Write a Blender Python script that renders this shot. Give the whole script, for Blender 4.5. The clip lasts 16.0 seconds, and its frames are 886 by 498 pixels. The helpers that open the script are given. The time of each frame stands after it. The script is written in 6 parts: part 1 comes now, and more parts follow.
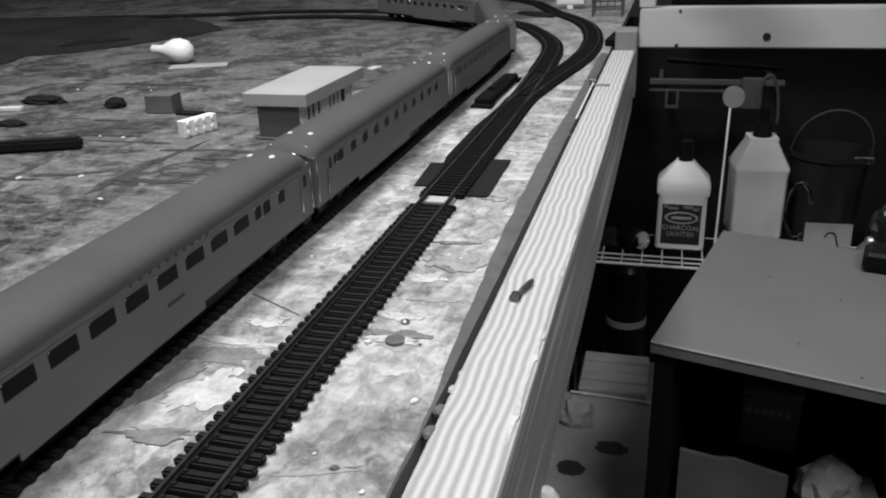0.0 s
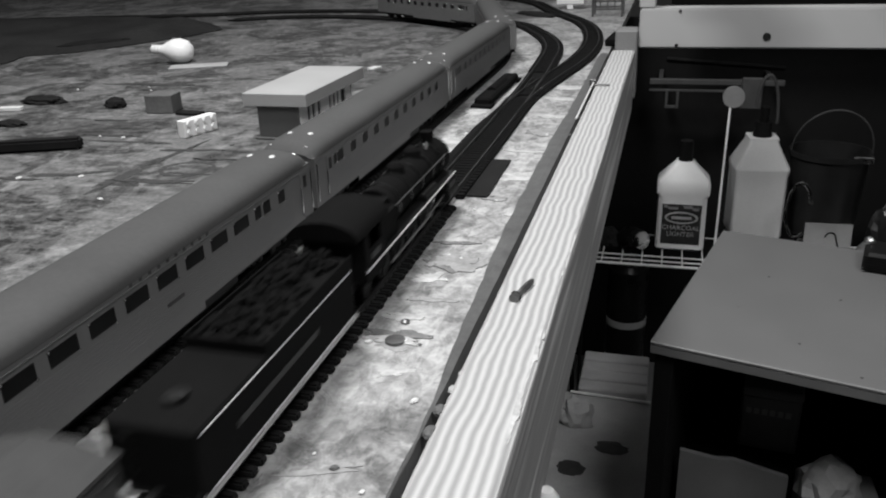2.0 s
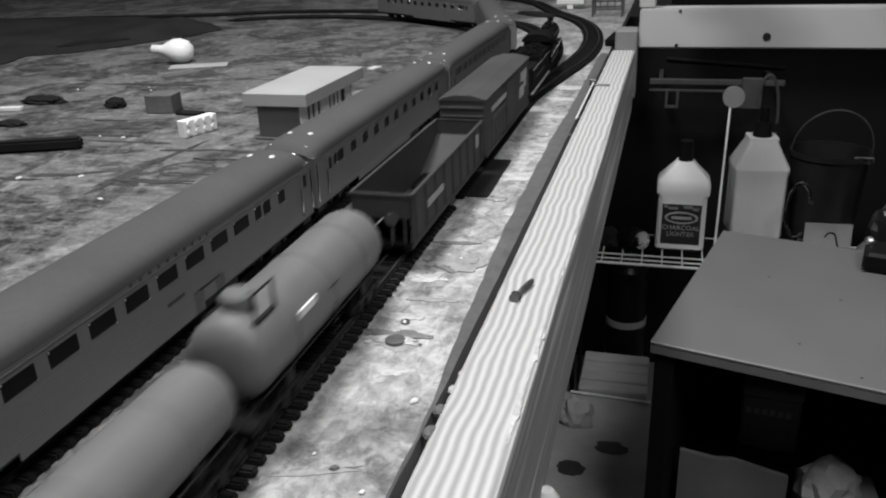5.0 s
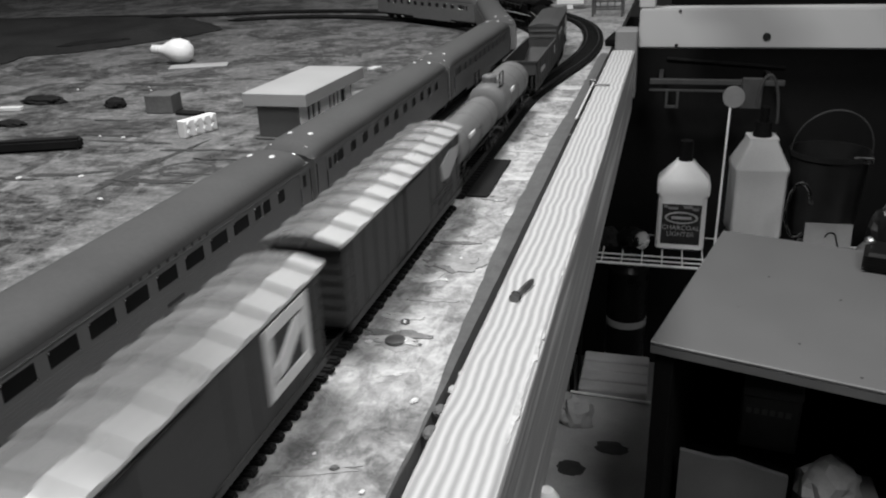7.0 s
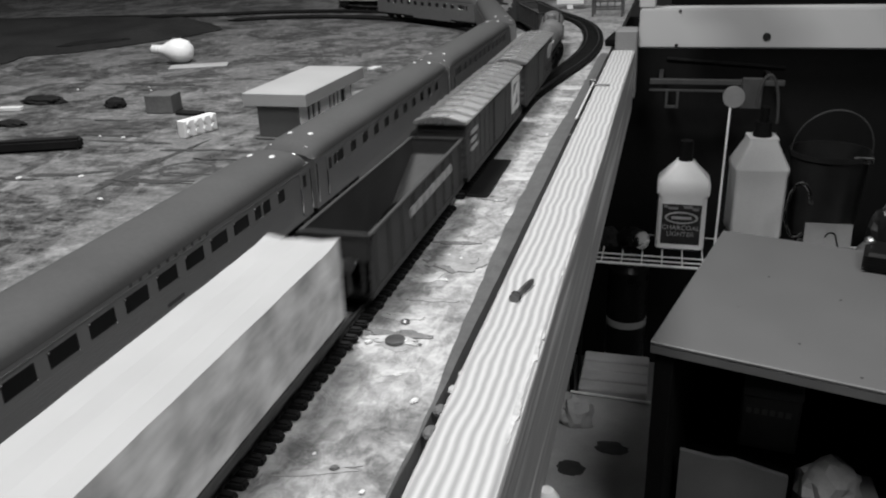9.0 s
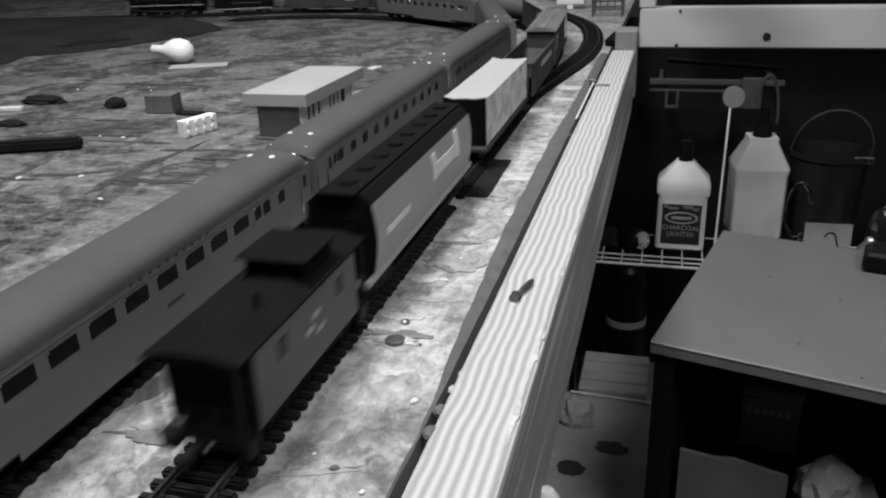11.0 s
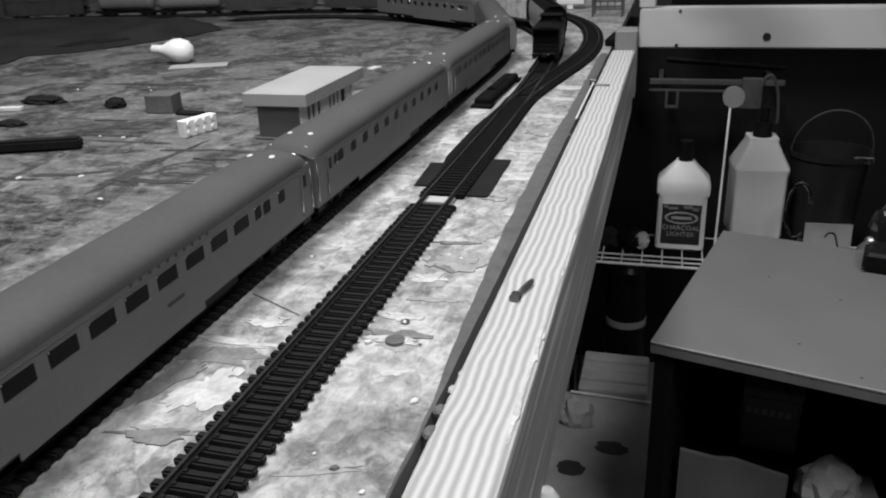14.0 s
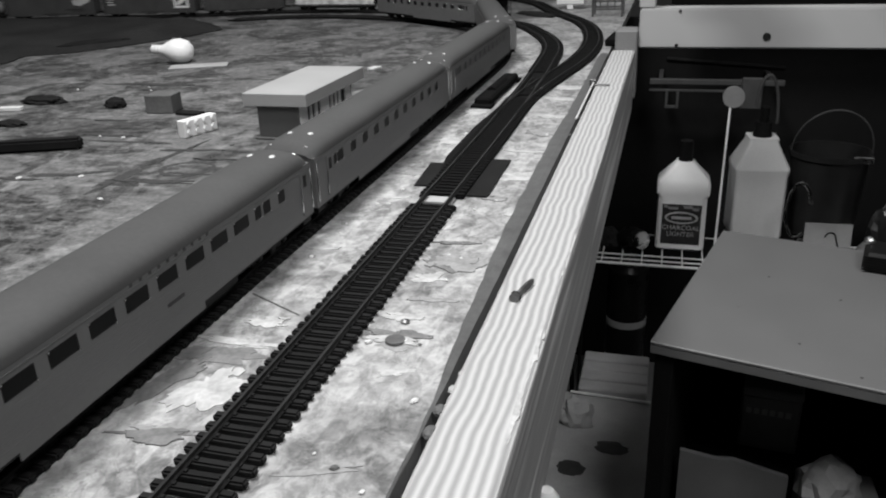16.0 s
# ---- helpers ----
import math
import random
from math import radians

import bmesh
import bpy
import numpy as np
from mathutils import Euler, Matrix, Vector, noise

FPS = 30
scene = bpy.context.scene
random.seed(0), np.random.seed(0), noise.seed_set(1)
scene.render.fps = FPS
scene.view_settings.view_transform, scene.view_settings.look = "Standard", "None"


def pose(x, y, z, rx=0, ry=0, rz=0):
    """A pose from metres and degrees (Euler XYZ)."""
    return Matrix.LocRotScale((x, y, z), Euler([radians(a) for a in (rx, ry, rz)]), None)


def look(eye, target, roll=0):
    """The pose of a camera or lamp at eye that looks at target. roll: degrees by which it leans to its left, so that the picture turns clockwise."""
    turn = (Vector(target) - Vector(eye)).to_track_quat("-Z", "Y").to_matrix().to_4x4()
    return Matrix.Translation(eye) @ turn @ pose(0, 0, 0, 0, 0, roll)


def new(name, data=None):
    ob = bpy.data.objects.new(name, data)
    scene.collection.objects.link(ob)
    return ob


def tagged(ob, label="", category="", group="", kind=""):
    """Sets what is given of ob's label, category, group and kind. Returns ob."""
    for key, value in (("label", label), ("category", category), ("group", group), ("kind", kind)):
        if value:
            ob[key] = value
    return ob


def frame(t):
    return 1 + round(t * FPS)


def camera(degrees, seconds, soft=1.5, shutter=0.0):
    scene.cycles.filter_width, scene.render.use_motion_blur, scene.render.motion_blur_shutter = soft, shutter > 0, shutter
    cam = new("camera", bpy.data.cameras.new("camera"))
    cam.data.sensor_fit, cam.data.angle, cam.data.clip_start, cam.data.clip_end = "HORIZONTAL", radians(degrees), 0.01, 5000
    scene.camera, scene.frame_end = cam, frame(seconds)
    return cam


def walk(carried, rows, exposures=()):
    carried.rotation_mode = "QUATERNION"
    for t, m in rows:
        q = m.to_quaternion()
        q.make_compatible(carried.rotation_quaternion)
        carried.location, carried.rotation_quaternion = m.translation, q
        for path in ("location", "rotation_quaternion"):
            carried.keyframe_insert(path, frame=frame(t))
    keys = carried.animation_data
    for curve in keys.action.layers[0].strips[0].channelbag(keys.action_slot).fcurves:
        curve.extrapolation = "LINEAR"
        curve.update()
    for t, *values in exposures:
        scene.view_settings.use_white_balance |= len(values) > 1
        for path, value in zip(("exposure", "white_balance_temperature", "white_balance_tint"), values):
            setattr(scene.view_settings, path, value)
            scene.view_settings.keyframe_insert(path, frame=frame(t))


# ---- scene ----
# ---------------------------------------------------------------- camera
cam = camera(57.89, 16.0, 2.1, 0.9)
ROLL = -2.03
EYE, AIM = (0.1375, 0.0, 0.1685), (-0.1152, 0.8911, -0.2084)
walk(cam, [(0.0, look(EYE, AIM, ROLL)), (16.0, look(EYE, AIM, ROLL))], [(0.0, 0.0), (16.0, 0.0)])

# ---------------------------------------------------------------- light
world = bpy.data.worlds.new("world")
scene.world = world
world.use_nodes = True
world.node_tree.nodes["Background"].inputs["Color"].default_value = (1, 1, 1, 1)
world.node_tree.nodes["Background"].inputs["Strength"].default_value = 0.06


def lamp(name, place, aim, size, watts):
    data = bpy.data.lights.new(name, "AREA")
    data.shape, data.size, data.energy = "DISK", size, watts
    ob = new(name, data)
    ob.matrix_world = look(place, aim)
    return ob


LAMP_MAIN = (-0.30, 0.42, 1.35)
LAMP_FILL = (0.62, -0.20, 1.30)
lamp("overhead_light", LAMP_MAIN, (-0.10, 0.45, 0.0), 0.34, 25.5)
# light added beyond the layout to put sheen on the silver roofs
LAMP_SHEEN = (-0.40, 2.45, 1.20)
lamp("far_sheen_light", LAMP_SHEEN, (0.0, 0.7, 0.0), 0.95, 4.4)
# second overhead light, added as fill for the right-facing sides
lamp("overhead_light", LAMP_FILL, (0.05, 0.7, -0.1), 0.55, 15.0)


# ---------------------------------------------------------------- materials
def grey(v):
    return (v, v, v, 1)


def material(name, base, rough=0.6, metal=0.0, scale=40.0, vary=0.25, bump=0.15, fine=400.0, dist=0.0006, rand=0.0, spec=0.5):
    """A worn surface: broad blotches, fine grain, and relief."""
    m = bpy.data.materials.new(name)
    m.use_nodes = True
    nt = m.node_tree
    n, l = nt.nodes, nt.links
    b = n["Principled BSDF"]
    b.inputs["Metallic"].default_value = metal
    b.inputs["Specular IOR Level"].default_value = spec
    co = n.new("ShaderNodeTexCoord")
    big = n.new("ShaderNodeTexNoise")
    big.inputs["Scale"].default_value, big.inputs["Detail"].default_value = scale, 5
    small = n.new("ShaderNodeTexNoise")
    small.inputs["Scale"].default_value, small.inputs["Detail"].default_value = fine, 3
    for t in (big, small):
        l.new(co.outputs["Object"], t.inputs["Vector"])
    mix = n.new("ShaderNodeMath")
    mix.operation = "MULTIPLY_ADD"
    l.new(small.outputs["Fac"], mix.inputs[0])
    mix.inputs[1].default_value = 0.45
    l.new(big.outputs["Fac"], mix.inputs[2])
    last = mix.outputs[0]
    if rand:
        info = n.new("ShaderNodeObjectInfo")
        add = n.new("ShaderNodeMath")
        add.operation = "MULTIPLY_ADD"
        l.new(info.outputs["Random"], add.inputs[0])
        add.inputs[1].default_value = rand
        l.new(last, add.inputs[2])
        last = add.outputs[0]
    ramp = n.new("ShaderNodeMapRange")
    ramp.inputs["From Min"].default_value, ramp.inputs["From Max"].default_value = 0.4, 1.05
    ramp.inputs["To Min"].default_value, ramp.inputs["To Max"].default_value = base * (1 - vary), base * (1 + vary)
    l.new(last, ramp.inputs["Value"])
    col = n.new("ShaderNodeCombineColor")
    for k in range(3):
        l.new(ramp.outputs["Result"], col.inputs[k])
    l.new(col.outputs["Color"], b.inputs["Base Color"])
    rr = n.new("ShaderNodeMapRange")
    rr.inputs["To Min"].default_value, rr.inputs["To Max"].default_value = max(0.02, rough - 0.12), min(1, rough + 0.12)
    l.new(big.outputs["Fac"], rr.inputs["Value"])
    l.new(rr.outputs["Result"], b.inputs["Roughness"])
    if bump:
        bp = n.new("ShaderNodeBump")
        bp.inputs["Strength"].default_value, bp.inputs["Distance"].default_value = bump, dist
        l.new(mix.outputs[0], bp.inputs["Height"])
        l.new(bp.outputs["Normal"], b.inputs["Normal"])
    return m


def grain_wood(name, dark, light, stretch, freq, bump=0.5, rough=0.7, dist=0.001, warp=0.0, speck=0.9):
    """Long-grained timber along y: bands of early and late wood."""
    m = bpy.data.materials.new(name)
    m.use_nodes = True
    nt = m.node_tree
    n, l = nt.nodes, nt.links
    b = n["Principled BSDF"]
    co = n.new("ShaderNodeTexCoord")
    mp = n.new("ShaderNodeMapping")
    mp.inputs["Scale"].default_value = stretch
    l.new(co.outputs["Object"], mp.inputs["Vector"])
    if warp:
        wob = n.new("ShaderNodeTexNoise")
        wob.inputs["Scale"].default_value, wob.inputs["Detail"].default_value = 24, 3
        l.new(co.outputs["Object"], wob.inputs["Vector"])
        push = n.new("ShaderNodeVectorMath")
        push.operation = "MULTIPLY_ADD"
        l.new(wob.outputs["Color"], push.inputs[0])
        push.inputs[1].default_value = (warp, warp, 0)
        l.new(co.outputs["Object"], push.inputs[2])
        l.new(push.outputs[0], mp.inputs["Vector"])
    wave = n.new("ShaderNodeTexWave")
    wave.bands_direction = "X"
    wave.inputs["Scale"].default_value, wave.inputs["Distortion"].default_value = freq, 5.5
    wave.inputs["Detail"].default_value, wave.inputs["Detail Scale"].default_value = 2.5, 0.35
    l.new(mp.outputs["Vector"], wave.inputs["Vector"])
    ns = n.new("ShaderNodeTexNoise")
    ns.inputs["Scale"].default_value, ns.inputs["Detail"].default_value = 9, 6
    l.new(mp.outputs["Vector"], ns.inputs["Vector"])
    mul = n.new("ShaderNodeMath")
    mul.operation = "MULTIPLY_ADD"
    l.new(ns.outputs["Fac"], mul.inputs[0])
    mul.inputs[1].default_value = speck
    l.new(wave.outputs["Fac"], mul.inputs[2])
    half = n.new("ShaderNodeMath")
    half.operation = "MULTIPLY"
    l.new(mul.outputs[0], half.inputs[0])
    half.inputs[1].default_value = 1 / (1 + speck)
    ramp = n.new("ShaderNodeValToRGB")
    ramp.color_ramp.elements[0].position, ramp.color_ramp.elements[0].color = 0.28, grey(dark)
    ramp.color_ramp.elements[1].position, ramp.color_ramp.elements[1].color = 0.72, grey(light)
    l.new(half.outputs[0], ramp.inputs["Fac"])
    l.new(ramp.outputs["Color"], b.inputs["Base Color"])
    b.inputs["Roughness"].default_value = rough
    bp = n.new("ShaderNodeBump")
    bp.inputs["Strength"].default_value, bp.inputs["Distance"].default_value = bump, dist
    l.new(mul.outputs[0], bp.inputs["Height"])
    l.new(bp.outputs["Normal"], b.inputs["Normal"])
    return m


def plywood(name):
    """Weathered plywood: cross grain, worn pale patches, old paint, dark stains."""
    m = bpy.data.materials.new(name)
    m.use_nodes = True
    nt = m.node_tree
    n, l = nt.nodes, nt.links
    b = n["Principled BSDF"]
    co = n.new("ShaderNodeTexCoord")

    def tex(scale, stretch, detail=6, rough=0.6, turn=0.0, warp=0.0):
        mp = n.new("ShaderNodeMapping")
        mp.inputs["Scale"].default_value = stretch
        mp.inputs["Rotation"].default_value = (0, 0, radians(turn))
        l.new(co.outputs["Object"], mp.inputs["Vector"])
        t = n.new("ShaderNodeTexNoise")
        t.inputs["Scale"].default_value, t.inputs["Detail"].default_value = scale, detail
        t.inputs["Roughness"].default_value, t.inputs["Distortion"].default_value = rough, warp
        l.new(mp.outputs["Vector"], t.inputs["Vector"])
        return t.outputs["Fac"]

    def band(src, a, z, lo, hi):
        r = n.new("ShaderNodeMapRange")
        r.inputs["From Min"].default_value, r.inputs["From Max"].default_value = a, z
        r.inputs["To Min"].default_value, r.inputs["To Max"].default_value = lo, hi
        l.new(src, r.inputs["Value"])
        return r.outputs["Result"]

    def op(kind, a, c):
        t = n.new("ShaderNodeMath")
        t.operation = kind
        for k, v in enumerate((a, c)):
            if isinstance(v, float):
                t.inputs[k].default_value = v
            else:
                l.new(v, t.inputs[k])
        return t.outputs[0]

    grain = tex(14, (2.5, 9, 1), 8, 0.65, 14, 0.4)
    patch = tex(15, (1, 0.75, 1), 5, 0.6, 25, 0.9)
    flake = tex(40, (1, 0.85, 1), 6, 0.66, -10, 0.8)
    scuff = tex(26, (1.6, 0.5, 1), 4, 0.55, 30, 1.2)
    crumb = tex(130, (1, 0.7, 1), 4, 0.65, 10, 0.5)
    stain = tex(5, (1.0, 1.7, 1), 5, 0.62, -20, 0.6)
    fine = tex(420, (1, 1, 1), 3, 0.6)
    # the strip beside the tracks keeps an old pale coat with a ragged edge
    sep = n.new("ShaderNodeSeparateXYZ")
    l.new(co.outputs["Object"], sep.inputs[0])
    coat = band(op("ADD", sep.outputs[0], op("MULTIPLY", patch, 0.10)), -0.060, -0.035, 0.0, 1.0)
    worn = band(op("ADD", flake, op("MULTIPLY", grain, 0.5)), 0.74, 0.86, 1.0, 0.66)
    bare = op("ADD", band(grain, 0.3, 0.7, -0.05, 0.05), 0.082)
    bare = op("ADD", bare, band(patch, 0.46, 0.54, -0.035, 0.04))
    bare = op("ADD", bare, band(crumb, 0.40, 0.62, -0.03, 0.03))
    bare = op("ADD", bare, band(flake, 0.55, 0.60, 0.0, 0.06))
    pale = op("ADD", band(grain, 0.3, 0.7, -0.06, 0.06), 0.325)
    pale = op("ADD", pale, band(patch, 0.46, 0.485, -0.07, 0.02))
    pale = op("ADD", pale, band(scuff, 0.50, 0.515, -0.03, 0.04))
    pale = op("ADD", pale, band(flake, 0.55, 0.565, -0.01, 0.10))
    pale = op("ADD", pale, band(crumb, 0.40, 0.62, -0.09, 0.09))
    pale = op("MULTIPLY", pale, worn)
    blend = n.new("ShaderNodeMix")
    l.new(coat, blend.inputs[0])
    l.new(bare, blend.inputs[2])
    l.new(pale, blend.inputs[3])
    tone = op("ADD", blend.outputs[0], band(fine, 0.3, 0.7, -0.03, 0.03))
    tone = op("MULTIPLY", tone, band(stain, 0.38, 0.45, 0.62, 1.0))
    col = n.new("ShaderNodeCombineColor")
    for k in range(3):
        l.new(tone, col.inputs[k])
    l.new(col.outputs["Color"], b.inputs["Base Color"])
    b.inputs["Roughness"].default_value = 0.72
    h = op("ADD", op("MULTIPLY", grain, 0.5), op("ADD", op("MULTIPLY", band(flake, 0.54, 0.60, 0, 1), 0.5), op("MULTIPLY", fine, 0.2)))
    bp = n.new("ShaderNodeBump")
    bp.inputs["Strength"].default_value, bp.inputs["Distance"].default_value = 0.5, 0.0012
    l.new(h, bp.inputs["Height"])
    l.new(bp.outputs["Normal"], b.inputs["Normal"])
    return m


PLY = plywood("weathered_plywood")
PINE = grain_wood("rough_pine", 0.28, 0.50, (1.0, 0.09, 1.0), 74, 0.25, warp=0.0058, speck=1.45)
PINE_SIDE = grain_wood("pine_edge_grain", 0.26, 0.55, (1.0, 0.05, 1.6), 120, 0.6)
BEAM = grain_wood("planed_pine", 0.24, 0.38, (0.10, 1.0, 1.0), 14, 0.2, warp=0.012)
TIE = material("black_plastic_tie", 0.013, 0.65, 0, 60, 0.3, 0.3, rand=0.3, spec=0.06)
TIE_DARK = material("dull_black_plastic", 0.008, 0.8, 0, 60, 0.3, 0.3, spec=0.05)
RAIL = material("tarnished_rail", 0.024, 0.6, 0.0, 90, 0.3, 0.1, spec=0.08)
CAR_GREY = material("satin_grey_coach_paint", 0.112, 0.5, 0.0, 14, 0.12, 0.05, spec=0.3)
CAR_ROOF = material("satin_grey_roof_paint", 0.068, 0.7, 0.0, 20, 0.16, 0.08, spec=0.12)
GLASS_DARK = material("dark_window_glass", 0.006, 0.30, 0, 30, 0.2, 0, spec=0.12)
BLACK = material("black_plastic", 0.007, 0.5, 0, 50, 0.3, 0.1, spec=0.15)
BLACK_MATT = material("matt_black_paint", 0.006, 0.85, 0, 50, 0.3, 0.1, spec=0.05)
STEEL = material("bright_steel", 0.55, 0.25, 1.0, 80, 0.15, 0.05)
CHROME = material("chrome_trim", 0.80, 0.12, 1.0, 80, 0.1, 0)
WHITE = material("white_plastic", 0.78, 0.4, 0, 30, 0.06, 0.05)
WHITE_PAINT = material("white_lettering_paint", 0.62, 0.6, 0, 80, 0.15, 0)
SILVER_ROOF = material("silver_painted_roof", 0.46, 0.30, 0.75, 30, 0.12, 0.1)
BOX_DARK = material("dark_boxcar_paint", 0.048, 0.6, 0, 30, 0.25, 0.1, spec=0.15)
BOX_GREY = material("faded_boxcar_paint", 0.052, 0.7, 0, 26, 0.3, 0.1, spec=0.08)
HOP_PAINT = material("weathered_hopper_paint", 0.044, 0.65, 0, 30, 0.3, 0.12, spec=0.15)
HOP_INSIDE = material("hopper_slope_paint", 0.060, 0.7, 0, 30, 0.2, 0.1, spec=0.1)
TANK_PAINT = material("pale_grey_tank_paint", 0.125, 0.5, 0, 22, 0.15, 0.05, spec=0.25)
COV_PAINT = material("light_grey_hopper_paint", 0.26, 0.45, 0, 24, 0.14, 0.05)
CAB_PAINT = material("caboose_side_paint", 0.05, 0.5, 0, 24, 0.15, 0.05)
WRAP = material("white_lumber_wrap", 0.36, 0.55, 0, 26, 0.06, 0.3)
LUMBER = material("lumber_wrap_side", 0.50, 0.6, 0, 60, 0.75, 0.3)
LOGO_GREY = material("faded_emblem_paint", 0.32, 0.6, 0, 60, 0.2, 0)
HOUSE_ROOF = material("pale_styrene_roof", 0.34, 0.55, 0, 26, 0.1, 0.1)
HOUSE_WALL = material("grey_styrene_wall", 0.085, 0.6, 0, 26, 0.15, 0.1)
CLOTH = material("dark_landscape_cloth", 0.026, 0.95, 0, 9, 0.4, 0.6, fine=120, dist=0.006, spec=0.05)
DARK_WOOD = material("dark_scrap", 0.012, 0.8, 0, 40, 0.4, 0.3, spec=0.1)
SCRAP = material("dusty_scrap", 0.10, 0.7, 0, 40, 0.4, 0.4)
LAMINATE = material("grey_laminate", 0.132, 0.38, 0, 12, 0.08, 0.05)
LAMINATE_EDGE = material("dark_laminate_edge", 0.10, 0.5, 0, 30, 0.15, 0.1)
CABINET_BLACK = material("black_cabinet_board", 0.006, 0.7, 0, 20, 0.3, 0.1, spec=0.1)
STAIN = material("dried_glue_stain", 0.035, 0.7, 0, 60, 0.5, 0.2)
STAIN_SOFT = material("soaked_in_stain", 0.15, 0.75, 0, 110, 0.5, 0.3)
RAIL_BAR = material("dull_grey_rail_paint", 0.05, 0.6, 0.2, 60, 0.3, 0.1)
PAIL = material("smoky_grey_pail_plastic", 0.015, 0.35, 0, 16, 0.5, 0.1)
CHALK = material("chalky_old_paint", 0.42, 0.8, 0, 90, 0.42, 0.5)
SMUDGE = material("worn_grey_smudge", 0.26, 0.8, 0, 90, 0.42, 0.4)
BOTTLE = material("white_bottle_plastic", 0.80, 0.38, 0, 14, 0.08, 0.03)
JUG = material("milky_jug_plastic", 0.68, 0.42, 0, 12, 0.1, 0.03)
LABEL_BLACK = material("black_label", 0.02, 0.45, 0, 60, 0.5, 0)
LABEL_PALE = material("pale_label_print", 0.34, 0.6, 0, 60, 0.3, 0)
WIRE = material("white_coated_wire", 0.75, 0.35, 0.2, 60, 0.1, 0)
CARD = material("grey_cardboard", 0.18, 0.8, 0, 20, 0.2, 0.2)
CARD_PALE = material("pale_cardboard", 0.36, 0.8, 0, 20, 0.2, 0.2)
CONCRETE = material("concrete_floor", 0.13, 0.85, 0, 6, 0.3, 0.3, fine=80)
BACKDROP = material("black_backdrop", 0.010, 0.9, 0, 3, 0.3, 0.2, fine=60, spec=0.05)
WALL_BOUNCE = material("pale_bounce_wall", 0.55, 0.9, 0, 3, 0.12, 0.2, fine=60)
VENT = material("glint_white_roof_trim", 0.85, 0.2, 0.3, 80, 0.05, 0)
GLUE = material("grey_caulk", 0.075, 0.7, 0, 50, 0.35, 0.4)
WALL_DARK = material("darkened_far_wall", 0.12, 0.9, 0, 3, 0.3, 0.2, fine=60)
NAIL_STEEL = material("dull_screw_steel", 0.16, 0.4, 0.8, 90, 0.3, 0.1)


# ---------------------------------------------------------------- mesh helpers
def box(bm, x0, x1, y0, y1, z0, z1, bevel=0.0, m=None, seg=1):
    r = bmesh.ops.create_cube(bm, size=1)
    vs = r["verts"]
    bmesh.ops.transform(bm, verts=vs, matrix=Matrix.LocRotScale(((x0 + x1) / 2, (y0 + y1) / 2, (z0 + z1) / 2), None, (abs(x1 - x0), abs(y1 - y0), abs(z1 - z0))))
    if bevel:
        es = list({e for v in vs for e in v.link_edges})
        r = bmesh.ops.bevel(bm, geom=es, offset=bevel, segments=seg, affect="EDGES", clamp_overlap=True)
        vs = list({v for f in r["faces"] for v in f.verts} | {v for v in vs if v.is_valid})
    if m is not None:
        bmesh.ops.transform(bm, verts=[v for v in vs if v.is_valid], matrix=m)
    return vs


def rod(bm, a, c, r, seg=10, r2=None):
    a, c = Vector(a), Vector(c)
    d = c - a
    q = d.to_track_quat("Z", "Y").to_matrix().to_4x4()
    return bmesh.ops.create_cone(bm, cap_ends=True, segments=seg, radius1=r, radius2=r if r2 is None else r2, depth=d.length,
                                 matrix=Matrix.Translation((a + c) / 2) @ q)["verts"]


def ball(bm, c, r, u=12, v=8, s=(1, 1, 1)):
    return bmesh.ops.create_uvsphere(bm, u_segments=u, v_segments=v, radius=r, matrix=Matrix.Translation(c) @ Matrix.Diagonal((*s, 1)))["verts"]


def extrude(bm, profile, y0, y1):
    """A closed x,z outline drawn along y, with end caps."""
    a = [bm.verts.new((x, y0, z)) for x, z in profile]
    c = [bm.verts.new((x, y1, z)) for x, z in profile]
    k = len(profile)
    for i in range(k):
        bm.faces.new((a[i], a[(i + 1) % k], c[(i + 1) % k], c[i]))
    bm.faces.new(a[::-1])
    bm.faces.new(c)


def lathe(bm, outline, seg=20, c=(0, 0, 0), sx=1.0, sy=1.0):
    """A turned shape about z from r,z pairs."""
    rings = []
    for r, z in outline:
        rings.append([bm.verts.new((c[0] + sx * r * math.cos(2 * math.pi * i / seg), c[1] + sy * r * math.sin(2 * math.pi * i / seg), c[2] + z)) for i in range(seg)])
    for p, q in zip(rings, rings[1:]):
        for i in range(seg):
            bm.faces.new((p[i], p[(i + 1) % seg], q[(i + 1) % seg], q[i]))
    bm.faces.new(rings[0][::-1])
    bm.faces.new(rings[-1])


def mesh_of(bm, name, mat, smooth=False):
    bmesh.ops.recalc_face_normals(bm, faces=bm.faces)
    me = bpy.data.meshes.new(name)
    bm.to_mesh(me)
    bm.free()
    me.materials.append(mat)
    if smooth:
        for p in me.polygons:
            p.use_smooth = True
        me.set_sharp_from_angle(angle=radians(35))
    return me


def part(name, bm, mat, parent=None, label="", m=None, smooth=False):
    ob = new(name, bm if isinstance(bm, bpy.types.Mesh) else mesh_of(bm, name, mat, smooth))
    if parent is not None:
        ob.parent = parent
    if m is not None:
        ob.matrix_basis = m
    if label:
        tagged(ob, label)
    return ob


def thing(name, m, label, category, group="", kind=""):
    ob = new(name)
    ob.empty_display_size = 0.02
    ob.matrix_basis = m
    return tagged(ob, label, category, group, kind)


def single(name, bm, mat, label, category, m=None, group="", kind="", smooth=False):
    ob = part(name, bm, mat, None, "", m, smooth)
    return tagged(ob, label, category, group, kind)


